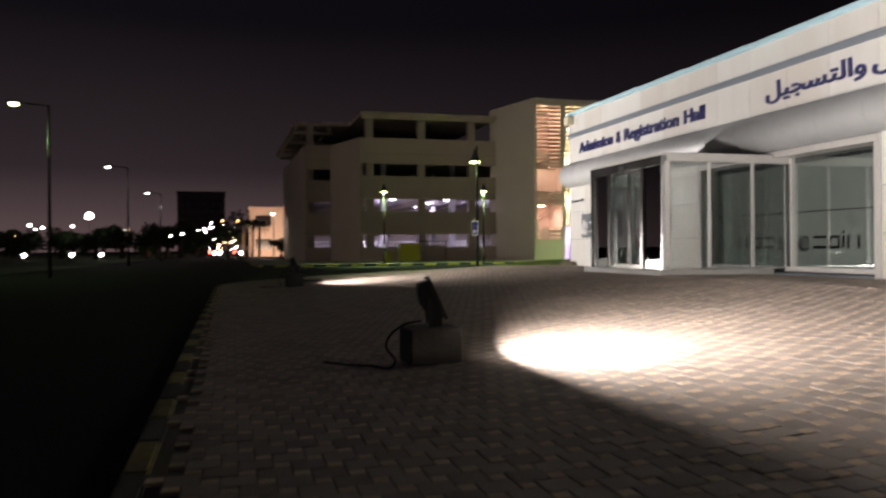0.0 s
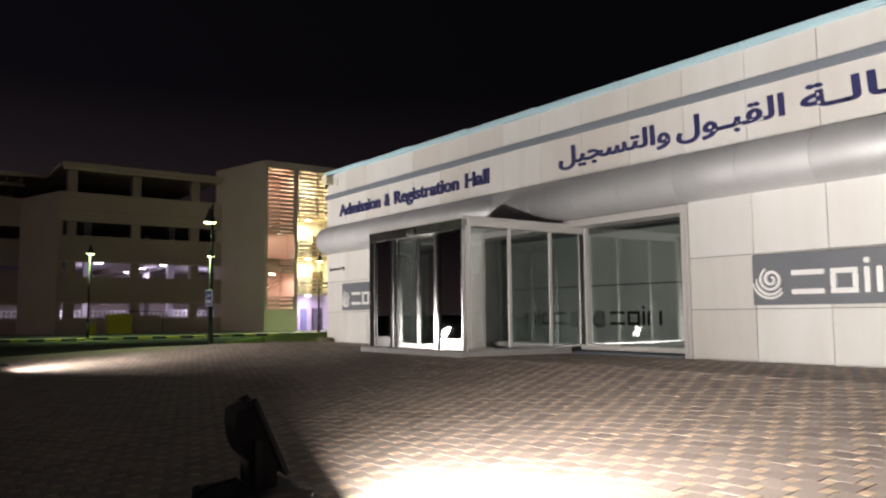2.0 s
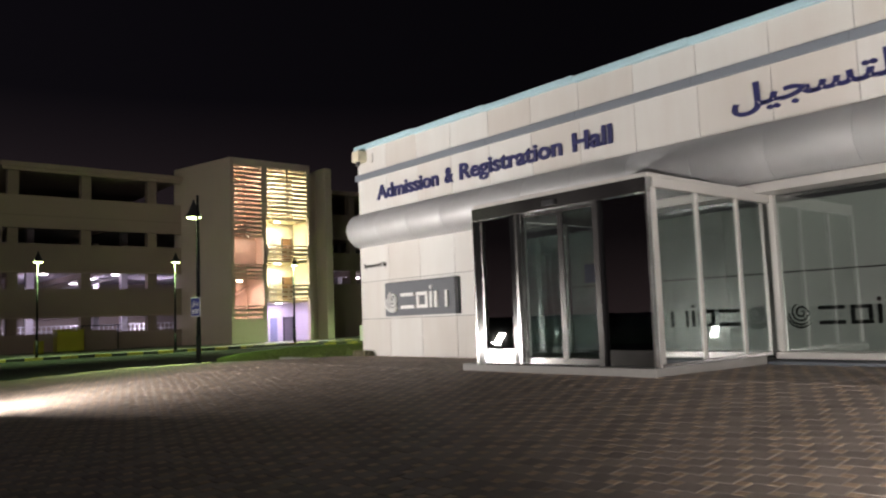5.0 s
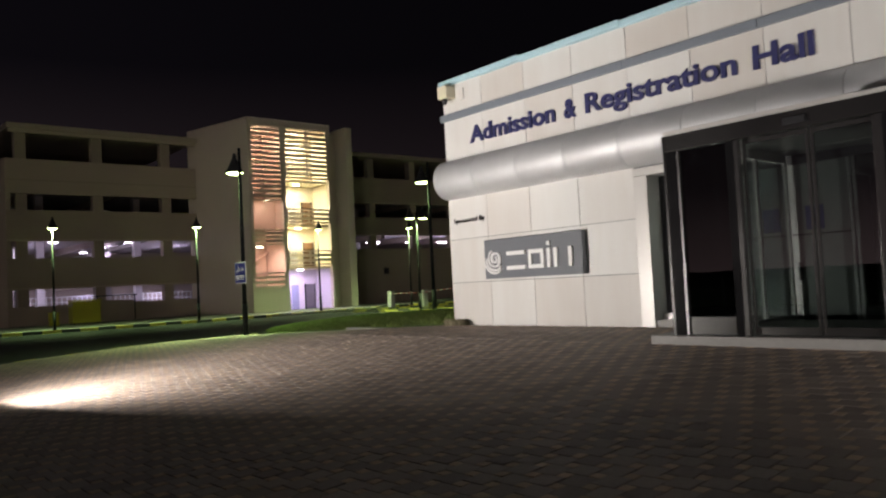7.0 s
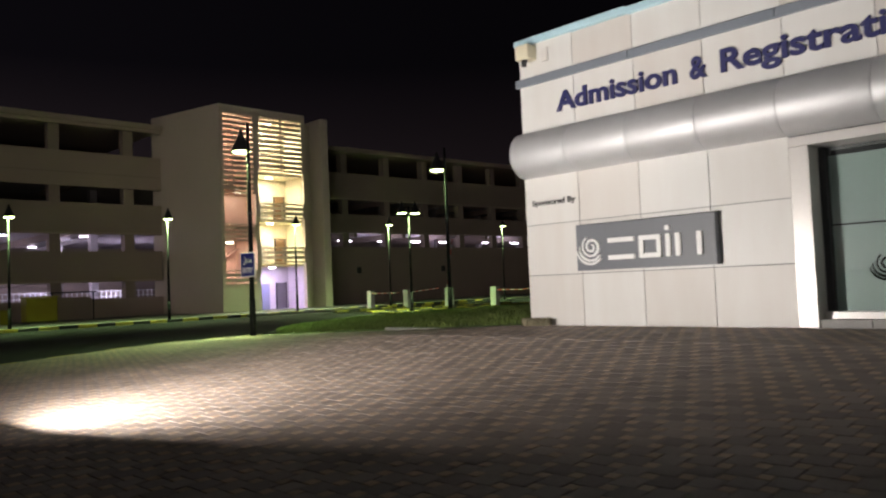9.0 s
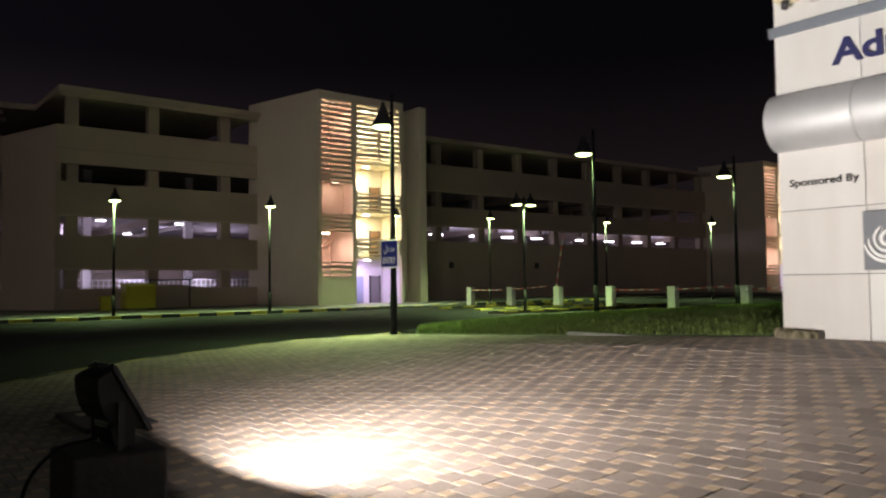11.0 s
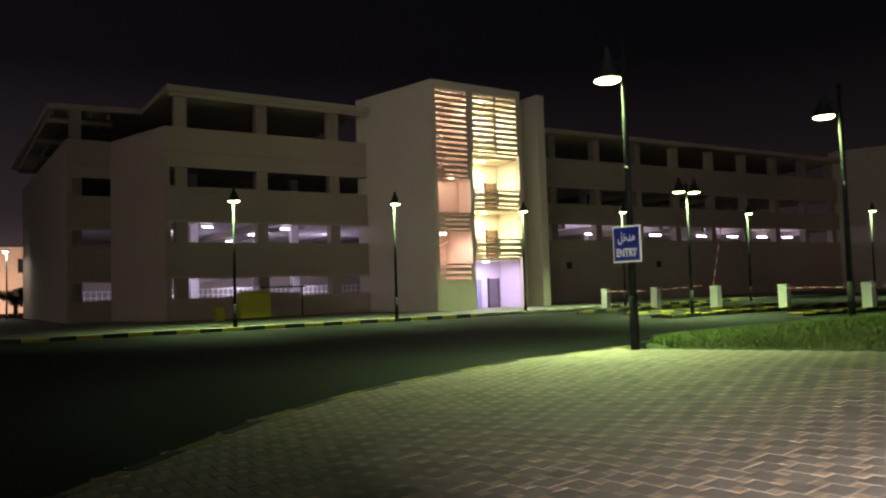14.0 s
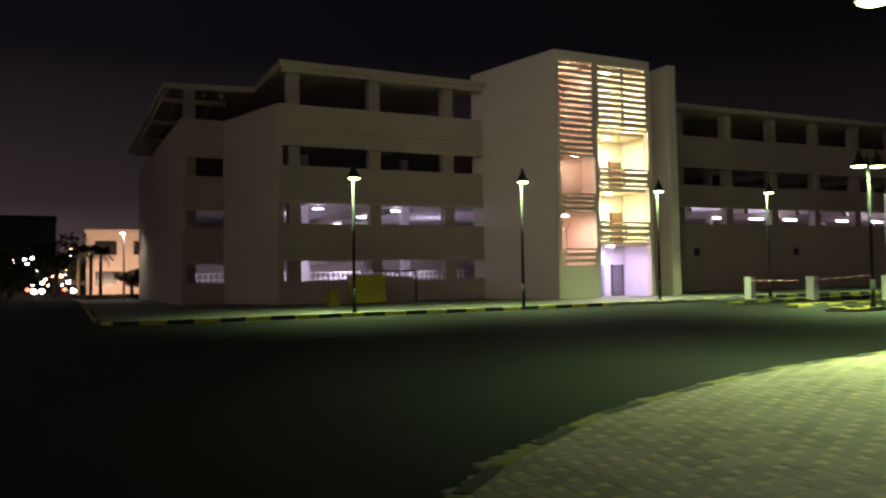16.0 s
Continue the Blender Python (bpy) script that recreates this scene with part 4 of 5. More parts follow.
# tube fittings under the lit decks
for z0, row in ((3.50, ((15.2, 84.2), (18.2, 88.0), (21.4, 82.6), (24.8, 88.5), (16.0, 93.0), (22.0, 93.0))), (7.15, ((17.39, 84.3), (23.77, 99.0), (23.3, 91.0), (23.79, 84.65)))):
    for x, y in row:
        bm = B()
        box(bm, x - 0.38, x + 0.38, y - 0.08, y + 0.08, z0 - 0.26, z0 - 0.16, bevel=0.02)
        part("tube_light", bm, "tube_violet", garage, "lit fluorescent fitting")
for x in (46.6, 51.8, 56.2, 60.6, 67.9, 73.0, 78.4, 83.3):
    bm = B()
    box(bm, x - 0.8, x + 0.8, 78.0, 78.2, 6.30, 6.43, bevel=0.02)
    part("tube_light", bm, "tube_violet", garage, "lit fluorescent fitting")
for x, y, z, w in ((15.6, 82.6, 2.3, 70), (22.6, 82.6, 2.3, 80), (17.0, 97.6, 2.4, 170), (24.2, 97.6, 2.4, 200), (31.0, 97.6, 2.4, 220), (29.0, 86.0, 2.3, 120), (31.0, 93.0, 5.9, 130), (10.0, 94.5, 2.4, 160), (15.8, 81.0, 5.75, 70), (22.3, 81.0, 5.75, 85), (17.0, 92.0, 5.9, 110), (24.0, 92.0, 5.9, 110), (49.2, 79.2, 6.1, 90), (58.4, 79.2, 6.1, 90), (70.4, 79.0, 6.1, 90), (80.8, 79.0, 6.1, 90)):
    lamp("garage_light", "POINT", pose(x, y, z), w, TUBE_VIOLET, 0.35)
# rail along the far side of the ground deck
rail = thing("guard_rail", (19.0, 99.0, 0.1), "pale steel guard rail at the far side of the ground deck", "railing")
for z in (0.95, 1.75, 2.30):
    bm = B()
    box(bm, 8.2, 37.8, 99.0, 99.06, z, z + 0.07)
    part("rail_bar", bm, "white", rail)
for k in range(60):
    bm = B()
    box(bm, 8.3 + k * 0.49, 8.37 + k * 0.49, 98.94, 98.998, 0.05, 2.38)
    part("post", bm, "white", rail)


# ---- stair tower ----
def stair_tower(dx, dy):
    tw = thing("stair_tower", (32.0 + dx, 72.0 + dy, 0.1), "sand-coloured stair tower with louvred bays and lit landings", "building", "garage stair towers")
    Y = 68.9 + dy

    def wall(name, x0, x1, z0, z1, y0=0.0, y1=0.35, material="stucco_tower"):
        bm = B()
        box(bm, x0 + dx, x1 + dx, Y + y0, Y + y1, z0, z1)
        return part(name, bm, material, tw)

    TOPZ = 15.98
    slab_wall("wall", (26.4 + dx, 76.6 + dy), (28.25 + dx, 68.9 + dy), 0.1, TOPZ, 0.35, "stucco_tower", tw)
    wall("wall", 28.27, 28.36, 0.1, TOPZ)
    wall("wall", 31.26, 31.52, 0.1, 15.45)
    wall("wall", 35.72, 35.98, 0.1, TOPZ)
    wall("wall", 28.36, 31.26, 0.1, 2.12)
    wall("wall", 28.36, 35.72, 15.45, TOPZ)
    for x0, x1, y0, y1, zt in ((35.76, 35.98, 0.35, 7.0, TOPZ), (35.98, 37.5, 1.6, 2.0, 15.6), (37.5, 38.2, -0.1, 7.0, 15.9)):
        bm = B()
        box(bm, x0 + dx, x1 + dx, Y + y0, Y + y1, 0.1, zt)
        part("wall", bm, "stucco_tower", tw)
    bm = B()
    prism(bm, [(28.7 + dx, Y + 0.4), (35.6 + dx, Y + 0.4), (35.6 + dx, Y + 6.9), (27.2 + dx, Y + 6.9)], 15.3, 15.6)
    part("roof", bm, "stucco_tower", tw)

    def louvres(x0, x1, z0, z1, n, split=False):
        """A band of n slots between slats, framed by stiles."""
        pitch = (z1 - z0) / n
        for k in range(n + 1):
            zc = z0 + pitch * k
            lo, up = max(z0, zc - pitch * 0.28), min(z1, zc + pitch * 0.28)
            bm = B()
            box(bm, x0 + 0.131 + dx, x1 - 0.131 + dx, Y + 0.03, Y + 0.20, lo, up, bevel=0.012)
            part("louvre_slat", bm, "stucco_tower", tw)
        wall("stile", x0, x0 + 0.13, z0, z1, 0.01, 0.22)
        wall("stile", x1 - 0.13, x1, z0, z1, 0.01, 0.22)
        if split:
            xm = (x0 + x1) / 2
            wall("mullion", xm - 0.10, xm + 0.10, z0, z1, 0.012, 0.029)

    louvres(28.362, 31.258, 9.22, 15.44, 16)
    louvres(28.362, 31.258, 5.55, 6.86, 4)
    louvres(28.362, 31.258, 2.13, 3.32, 3)
    louvres(31.522, 35.718, 11.15, 15.44, 11, True)
    for z0, z1 in ((7.40, 8.58), (3.83, 5.09)):
        louvres(31.522, 35.718, z0, z1, 3, True)
    # interior: landings on one side, stair on the other
    wall("inner_wall", 31.28, 31.46, 0.1, 15.3, 0.36, 3.39, "salmon")
    for z0, z1, m in ((0.10, 3.55, "lilac"), (3.75, 7.10, "cream"), (7.30, 10.85, "cream"), (11.05, 15.3, "cream")):
        wall("back_wall", 31.46, 35.75, z0, z1, 2.7, 3.0, m)
        wall("side_wall", 35.70, 35.755, z0, z1, 0.36, 2.69, m)
        wall("divider", 31.461, 31.51, z0, z1, 0.37, 2.69, m)
    for z in (3.55, 7.10, 10.85):
        wall("landing", 31.511, 35.699, z, z + 0.20, 0.36, 2.69, "cream")
    wall("back_wall", 28.1, 31.35, 0.1, 15.3, 3.4, 3.7, "salmon")
    for z in (3.30, 6.95, 9.05):
        bm = B()
        up = 1.9
        pts = ((28.3, 2.9, z), (31.27, 2.9, z + up), (31.27, 3.39, z + up), (28.3, 3.39, z))
        v0 = [bm.verts.new((x + dx, Y + y, zz)) for x, y, zz in pts]
        v1 = [bm.verts.new((x + dx, Y + y, zz - 0.14)) for x, y, zz in pts]
        bm.faces.new(v0)
        bm.faces.new(v1[::-1])
        for i in range(4):
            j = (i + 1) % 4
            bm.faces.new((v0[i], v1[i], v1[j], v0[j]))
        bmesh.ops.recalc_face_normals(bm, faces=bm.faces)
        part("stair_flight", bm, "salmon", tw)
    wall("spandrel", 28.1, 31.27, 6.88, 9.20, 1.5, 1.65, "salmon")
    for z, m in ((0.12, "grey_door"), (3.76, "brown_door"), (7.31, "brown_door")):
        door = wall("door", 34.55, 35.40, z, z + 2.15, 2.64, 2.698, m)
        for x0 in (34.45, 35.405):
            bm = B()
            box(bm, x0 + dx, x0 + 0.095 + dx, Y + 2.62, Y + 2.698, z, z + 2.2)
            part("door_jamb", bm, "darksteel", door)
    for z, m in ((0.12, "blue_door"), (3.76, "pale_door"), (7.31, "pale_door")):
        wall("door", 33.15, 33.85, z, z + 2.12, 2.64, 2.698, m)
    wall("hydrant_box", 31.95, 32.45, 0.45, 1.6, 2.45, 2.69, "red")
    # fittings and their light; the last one is an added fill
    tubes = (
        (33.2, 1.1, 3.42, "tube_violet", (0.82, 0.64, 1.0), 150),
        (33.2, 1.2, 6.97, "tube_warm", (1.0, 0.91, 0.69), 215),
        (33.2, 1.2, 10.72, "tube_warm", (1.0, 0.91, 0.69), 215),
        (33.2, 1.2, 15.16, "tube_warm", (1.0, 0.89, 0.73), 300),
        (29.4, 0.9, 5.40, "tube_warm", (1.0, 0.74, 0.64), 120),
        (29.6, 0.8, 15.16, "tube_warm", (1.0, 0.74, 0.60), 150),
        # no fitting known here: fill hidden behind the slats to light the spandrel
        (29.9, 0.34, 9.24, "tube_warm", (1.0, 0.72, 0.60), 24),
    )
    for x, y, z, m, colour, watts in tubes:
        bm = B()
        box(bm, x - 0.28 + dx, x + 0.28 + dx, Y + y - 0.08, Y + y + 0.08, z, z + 0.10, bevel=0.02)
        part("light_fitting", bm, m, tw, "lit ceiling fitting or added fill light")
        lamp("landing_or_fill_light", "AREA", pose(x + dx, Y + y, z - 0.03), watts, colour, 1.0, 1.0, 180)


stair_tower(0, 0)
stair_tower(60.0, -2.2)

# lit wing that runs forward from the second stair tower
annex = thing("garage_annex", (86.0, 58.0, 0.1), "sand-coloured annex wing with lit louvred windows", "building")
AX, AY, BX, BY = 89.9, 64.4, 80.2, 48.8
slab_wall("wall", (BX, BY), (AX, AY), 0.1, 15.9, -8.0, "stucco_tower", annex)
along = Vector((BX - AX, BY - AY)).normalized()
outward = Vector((-along.y, along.x)) * -1.0
for at, wide, z0, z1, m in ((0.7, 2.6, 11.6, 14.3, "lit_louvre"), (2.6, 3.2, 7.4, 10.2, "lit_louvre"), (7.6, 3.4, 7.6, 10.4, "lit_louvre"), (12.5, 3.4, 7.6, 10.4, "lit_louvre"), (1.0, 2.4, 5.9, 7.1, "lit_orange"), (5.6, 2.2, 4.6, 5.6, "lit_louvre"), (9.6, 2.2, 4.6, 5.6, "lit_louvre")):
    c = Vector((AX, AY)) + along * at
    turn = Matrix(((along.x, outward.x, 0, c.x), (along.y, outward.y, 0, c.y), (0, 0, 1, 0), (0, 0, 0, 1)))
    bm = B()
    box(bm, 0.0, wide, 0.004, 0.03, z0, z1, turn)
    win = part("window", bm, m, annex)
    n = int((z1 - z0) / 0.42)
    for k in range(n + 1):
        zc = z0 + (z1 - z0) * k / n
        bm = B()
        box(bm, -0.05, wide + 0.05, 0.032, 0.14, zc - 0.11, zc + 0.11, turn)
        part("louvre_slat", bm, "stucco_tower", win)

# ---- walkway, kerbs and objects before the garage ----
bm = B()
prism(bm, [(3.0, 60.62), (33.0, 60.62), (38.0, 62.9), (90.0, 62.9), (90.0, 76.0), (26.8, 76.0), (7.0, 82.5), (6.0, 112), (1.2, 112), (1.9, 80.0), (1.9, 63.0)], 0.0, 0.12)
tagged(part("pavement_garage", bm, "walkway"), "block-paved walkway along the garage", "pavement", kind="structure")
kerb_run([(1.75, 112.0), (1.75, 63.0), (2.1, 61.2), (3.2, 60.45), (12.0, 60.45), (22.0, 60.55), (31.0, 61.2), (36.0, 62.6), (52.0, 62.7)], 1.0, "kerb", 0.16, wide=0.18)
for pts in ([(29.5, 56.4), (43.0, 57.4), (43.0, 58.0), (29.5, 56.9)], [(27.0, 48.2), (42.0, 48.3), (42.0, 49.5), (27.0, 49.4)], [(29.0, 52.2), (42.0, 52.4), (42.0, 53.2), (29.0, 52.9)], [(30.0, 44.0), (42.0, 44.0), (42.0, 44.9), (30.0, 44.8)]):
    kerb_run(pts + [pts[0]], 1.0, "kerb", 0.16, wide=-0.18)
    bm = B()
    prism(bm, [(x, y) for x, y in pts], 0.0, 0.10)
    tagged(part("traffic_island", bm, "walkway"), "narrow paved traffic island between the entry lanes", "traffic island", kind="structure")


def barrier(x, y, to, lift):
    ob = thing("barrier_gate", (x, y, 0.1), "white barrier cabinet with a striped boom at the entry lane", "barrier", "lane barriers")
    bm = B()
    box(bm, x - 0.19, x + 0.19, y - 0.24, y + 0.24, 0.05, 1.25, bevel=0.02)
    cab = part("cabinet", bm, "white", ob)
    bm = B()
    box(bm, x - 0.21, x + 0.21, y - 0.26, y + 0.26, 1.251, 1.31, bevel=0.015)
    part("lid", bm, "white", cab)
    d = Vector((0, to * math.cos(radians(lift)), math.sin(radians(lift))))
    for k in range(10):
        a = Vector((x - 0.22, y, 1.10)) + d * (0.34 * k + 0.1)
        bm = B()
        rod(bm, a, a + d * 0.338, 0.034, 0.034, 8)
        part("boom_length", bm, "red" if k % 2 else "white", ob)


for y, to, lift in ((61.0, -1, 0), (56.9, -1, 4), (52.7, -1, 78), (48.6, -1, 0), (44.4, -1, 3), (40.2, -1, 3)):
    barrier(36.0, y, to, lift)

bin_ = thing("waste_container", (16.2, 71.2, 0.12), "large yellow waste container on the garage walkway", "container")
bm = B()
box(bm, 15.3, 17.2, 70.6, 71.8, 0.22, 1.75, bevel=0.05)
body = part("body", bm, "yellow_bin", bin_)
bm = B()
box(bm, 15.25, 17.25, 70.55, 71.85, 1.76, 1.86, bevel=0.03)
part("lid", bm, "yellow_bin", body)
for x in (15.45, 17.0):
    for y in (70.8, 71.6):
        bm = B()
        rod(bm, (x - 0.03, y, 0.21), (x + 0.03, y, 0.21), 0.09, 0.09, 12)
        part("wheel", bm, "rubber", bin_)
small = thing("waste_bin", (14.2, 71.2, 0.12), "small yellow waste bin on the garage walkway", "bin")
bm = B()
box(bm, 13.9, 14.5, 70.9, 71.4, 0.13, 1.0, bevel=0.03)
part("body", bm, "yellow_bin", small)
bm = B()
box(bm, 13.87, 14.53, 70.87, 71.43, 1.001, 1.06, bevel=0.02)
part("lid", bm, "yellow_bin", small)
cabinet = thing("utility_cabinet", (19.3, 74.6, 0.12), "grey utility cabinet against the garage wall", "cabinet")
bm = B()
box(bm, 18.2, 20.6, 74.2, 75.2, 0.12, 1.75, bevel=0.03)
part("body", bm, "stucco_dark", cabinet)
bm = B()
box(bm, 17.8, 20.9, 74.0, 75.3, 2.05, 2.13)
box(bm, 17.9, 17.98, 74.1, 74.18, 0.12, 2.05)
box(bm, 20.7, 20.78, 74.1, 74.18, 0.12, 2.05)
part("canopy", bm, "darksteel", cabinet)
for x in (46.0, 57.0):
    bx = thing("wall_box", (x, 75.0, 3.0), "small dark box fixed to the garage wall", "box", "garage wall boxes")
    yy = 75.5 - 0.039 * (x - 38.2)
    bm = B()
    box(bm, x - 0.25, x + 0.25, yy - 0.16, yy - 0.012, 3.0, 3.6, bevel=0.02)
    part("body", bm, "darksteel", bx)

# ---- lawn beside the hall ----
LAWN = [(12.25, 26.45), (24.0, 26.45), (33.0, 28.0), (33.0, 38.3), (13.2, 37.4), (12.25, 36.0)]
bm = B()


def lawn_edge(x):
    return min(36.0 + 1.4 * max(0.0, x - 12.28), 37.4 + 0.045 * (x - 13.2))


def lawn_z(x, y):
    """A low mound that rises from the edges of the bed."""
    d = max(0.0, min(x - 12.25, lawn_edge(x) - y, 33.0 - x, y - 26.4))
    return plaza_z(12.2, y) + 0.24 * (1 - math.exp(-d / 1.1))


rows_l = [[bm.verts.new((12.25 + 20.7 * i / 60, y, 0.0)) for y in (26.45 + (lawn_edge(12.25 + 20.7 * i / 60) - 26.45) * j / 40 for j in range(41))] for i in range(61)]
for r0, r1 in zip(rows_l, rows_l[1:]):
    for j in range(40):
        bm.faces.new((r0[j], r1[j], r1[j + 1], r0[j + 1])).smooth = True
for v in bm.verts:
    v.co.z = lawn_z(v.co.x, v.co.y)
rim = [e for e in bm.edges if e.is_boundary]
skirt = bmesh.ops.extrude_edge_only(bm, edges=rim)
for v in skirt["geom"]:
    if isinstance(v, bmesh.types.BMVert):
        v.co.z = 0.0
tagged(part("lawn_bed", bm, "soil"), "soil bed of the lawn beside the hall", "lawn", kind="structure")
kerb_run([(13.0, 37.55), (20.0, 38.2), (33.2, 38.5), (33.2, 27.0)], 1.0, "kerb", 0.30, start=1)
bm = B()
box(bm, 12.05, 12.2, 28.2, 30.7, 0.3, plaza_z(12.2, 29.5) + 0.03, bevel=0.01)
tagged(part("edging_stone", bm, "concrete"), "pale concrete edging stone between paving and lawn", "edging", kind="structure")


def blades(name, inside, count, area, high, label, material="grass", seed=3):
    """Grass as many thin bent blades in tufts."""
    rnd = random.Random(seed)
    x0, x1, y0, y1 = area
    verts, faces = [], []
    for _ in range(count):
        x, y = rnd.uniform(x0, x1), rnd.uniform(y0, y1)
        if not inside(x, y):
            continue
        z = lawn_z(x, y)
        h = high * rnd.uniform(0.45, 1.25) * (0.75 + 0.5 * noise.noise((x * 0.6, y * 0.6, 0)))
        a = rnd.uniform(0, 6.283)
        w, lean = rnd.uniform(0.008, 0.016), rnd.uniform(0.05, 0.6) * h
        c, s = math.cos(a), math.sin(a)
        k = len(verts)
        verts += [(x - w * s, y + w * c, z - 0.02), (x + w * s, y - w * c, z - 0.02), (x + w * s + lean * 0.4 * c, y - w * c + lean * 0.4 * s, z + 0.6 * h), (x - w * s + lean * 0.4 * c, y + w * c + lean * 0.4 * s, z + 0.6 * h), (x + lean * c, y + lean * s, z + h)]
        faces += [(k, k + 1, k + 2, k + 3), (k + 3, k + 2, k + 4)]
    me = bpy.data.meshes.new(name)
    me.from_pydata(verts, [], faces)
    me.materials.append(M[material])
    return tagged(new(name, me), label, "grass", kind="stuff")


def in_lawn(x, y):
    return 12.28 < x < 32.8 and 26.6 < y < min(36.0 + 1.4 * max(0, x - 12.28), 37.4 + 0.045 * (x - 13.2)) - 0.1


blades("lawn_grass", lambda x, y: in_lawn(x, y) and x < 17, 42000, (12.2, 17, 26.4, 38.4), 0.16, "green lawn grass lit by the street lamp")
blades("lawn_grass", lambda x, y: in_lawn(x, y) and x >= 17, 45000, (17, 33, 26.4, 38.4), 0.17, "green lawn grass lit by the street lamp", seed=5)
blades("weed_tuft", lambda x, y: (x - 12.05) ** 2 + (y - 26.0) ** 2 < 0.12 * (0.4 + 0.6 * noise.noise((x * 9, y * 9, 2))) + 0.04, 9000, (11.5, 12.18, 25.3, 26.7), 0.20, "dry weed tuft at the foot of the hall wall", "dry_grass", seed=9)


# ---- trees and hedges ----
def leaf_cloud(bm_v, bm_f, centre, radius, count, size, rnd):
    for _ in range(count):
        u = Vector((rnd.gauss(0, 1), rnd.gauss(0, 1), rnd.gauss(0, 1))).normalized() * radius * rnd.uniform(0.35, 1.0) ** 0.6
        p = Vector(centre) + Vector((u.x, u.y, u.z * 0.8))
        a = Vector((rnd.gauss(0, 1), rnd.gauss(0, 1), rnd.gauss(0, 1))).normalized() * size * rnd.uniform(0.5, 1.2)
        b = a.orthogonal().normalized() * size * rnd.uniform(0.3, 0.6)
        k = len(bm_v)
        bm_v += [tuple(p - a), tuple(p + b), tuple(p + a), tuple(p - b)]
        bm_f.append((k, k + 1, k + 2, k + 3))


def tree(x, y, high, wide, seed, name="tree", label="dark leafy tree against the night sky"):
    rnd = random.Random(seed)
    ob = thing(name, (x, y, 0.0), label, name, "roadside trees")
    bm = B()
    rod(bm, (x, y, 0), (x, y, high * 0.45), wide * 0.07, wide * 0.045, 8)
    vs, fs = [], []
    for k in range(9):
        a = rnd.uniform(0, 6.28)
        r = wide * 0.5 * rnd.uniform(0.2, 0.75)
        tip = (x + r * math.cos(a), y + r * math.sin(a), high * rnd.uniform(0.5, 0.88))
        rod(bm, (x, y, high * rnd.uniform(0.25, 0.44)), tip, wide * 0.03, wide * 0.01, 5)
        leaf_cloud(vs, fs, tip, wide * rnd.uniform(0.18, 0.30), 110, wide * 0.06, rnd)
    part("trunk", bm, "bark", ob)
    me = bpy.data.meshes.new("crown")
    me.from_pydata([(a - x, b - y, c) for a, b, c in vs], [], fs)
    me.materials.append(M["leaf"])
    crown = new("crown", me)
    crown.parent = ob


def palm(x, y, high, seed):
    rnd = random.Random(seed)
    ob = thing("palm_tree", (x, y, 0.0), "date palm with ragged crown beside the lit building", "palm", "palms")
    bm = B()
    rod(bm, (x, y, 0), (x + 0.1, y, high), 0.24, 0.19, 10)
    part("trunk", bm, "bark", ob)
    vs, fs = [], []
    for k in range(30):
        a, el = rnd.uniform(0, 6.28), rnd.uniform(-0.5, 1.2)
        length = rnd.uniform(1.5, 2.2)
        for s in range(10):
            u0 = s / 10
            r = length * u0 * math.cos(el) + 0.1
            zz = high + length * u0 * math.sin(el) - 1.6 * u0 * u0 * length * 0.45
            p = Vector((r * math.cos(a), r * math.sin(a), zz))
            for side in (-1, 1):
                q = Vector((-math.sin(a), math.cos(a), -0.5)) * side * 0.5 * (1 - 0.5 * u0)
                f = Vector((math.cos(a), math.sin(a), 0)) * 0.28
                i = len(vs)
                vs += [tuple(p), tuple(p + q + f * 0.6), tuple(p + f)]
                fs.append((i, i + 1, i + 2))
    me = bpy.data.meshes.new("crown")
    me.from_pydata(vs, [], fs)
    me.materials.append(M["leaf"])
    c = new("crown", me)
    c.parent = ob


rnd = random.Random(11)
for k in range(17):
    tree(-52 + 2.9 * k + rnd.uniform(-1.0, 1.0), 152 + rnd.uniform(-12, 12), rnd.uniform(3.6, 6.2), rnd.uniform(6.0, 9), 40 + k)
tree(-0.8, 139.0, 8.2, 6.0, 71)
tree(2.2, 168.0, 6.0, 5.0, 72)
for x, y, h in ((3.3, 140, 6.4), (4.5, 141, 6.0), (1.9, 156, 6.6)):
    palm(x, y, h, int(x * 10))
for k in range(5):
    tree(8.5 + 2.6 * k, 142.0, 3.6, 4.0, 90 + k, "shrub", "dark clipped shrub before the lit building")
# hedge beyond the barriers
for k in range(7):
    tree(35.0 + 3.0 * k, 36.0 + 1.2 * (k % 2) + k * 0.4, 1.5, 3.2, 120 + k, "shrub", "dark low hedge shrub beyond the lawn")

# ---- distance ----
def distant_block(name, x0, x1, y0, y1, z1, material, label, rows, cols, lit):
    ob = thing(name, ((x0 + x1) / 2, (y0 + y1) / 2, 0), label, "building", "distant buildings")
    bm = B()
    box(bm, x0, x1, y0, y1, 0, z1)
    wall = part("wall", bm, material, ob)
    bm = B()
    box(bm, x0 - 0.3, x1 + 0.3, y0 - 0.3, y1 + 0.3, z1, z1 + 0.6)
    part("roof", bm, material, ob)
    for r in range(rows):
        for c in range(cols):
            wx, ww = x0 + (x1 - x0) * (c + 0.22) / cols, (x1 - x0) / cols * 0.56
            wz, wh = z1 * (r + 0.3) / rows, z1 / rows * 0.45
            bm = B()
            box(bm, wx, wx + ww, y0 - 0.12, y0 - 0.01, wz, wz + wh)
            part("window", bm, lit if (r * 7 + c * 3) % 11 == 4 and lit else "blind", wall)


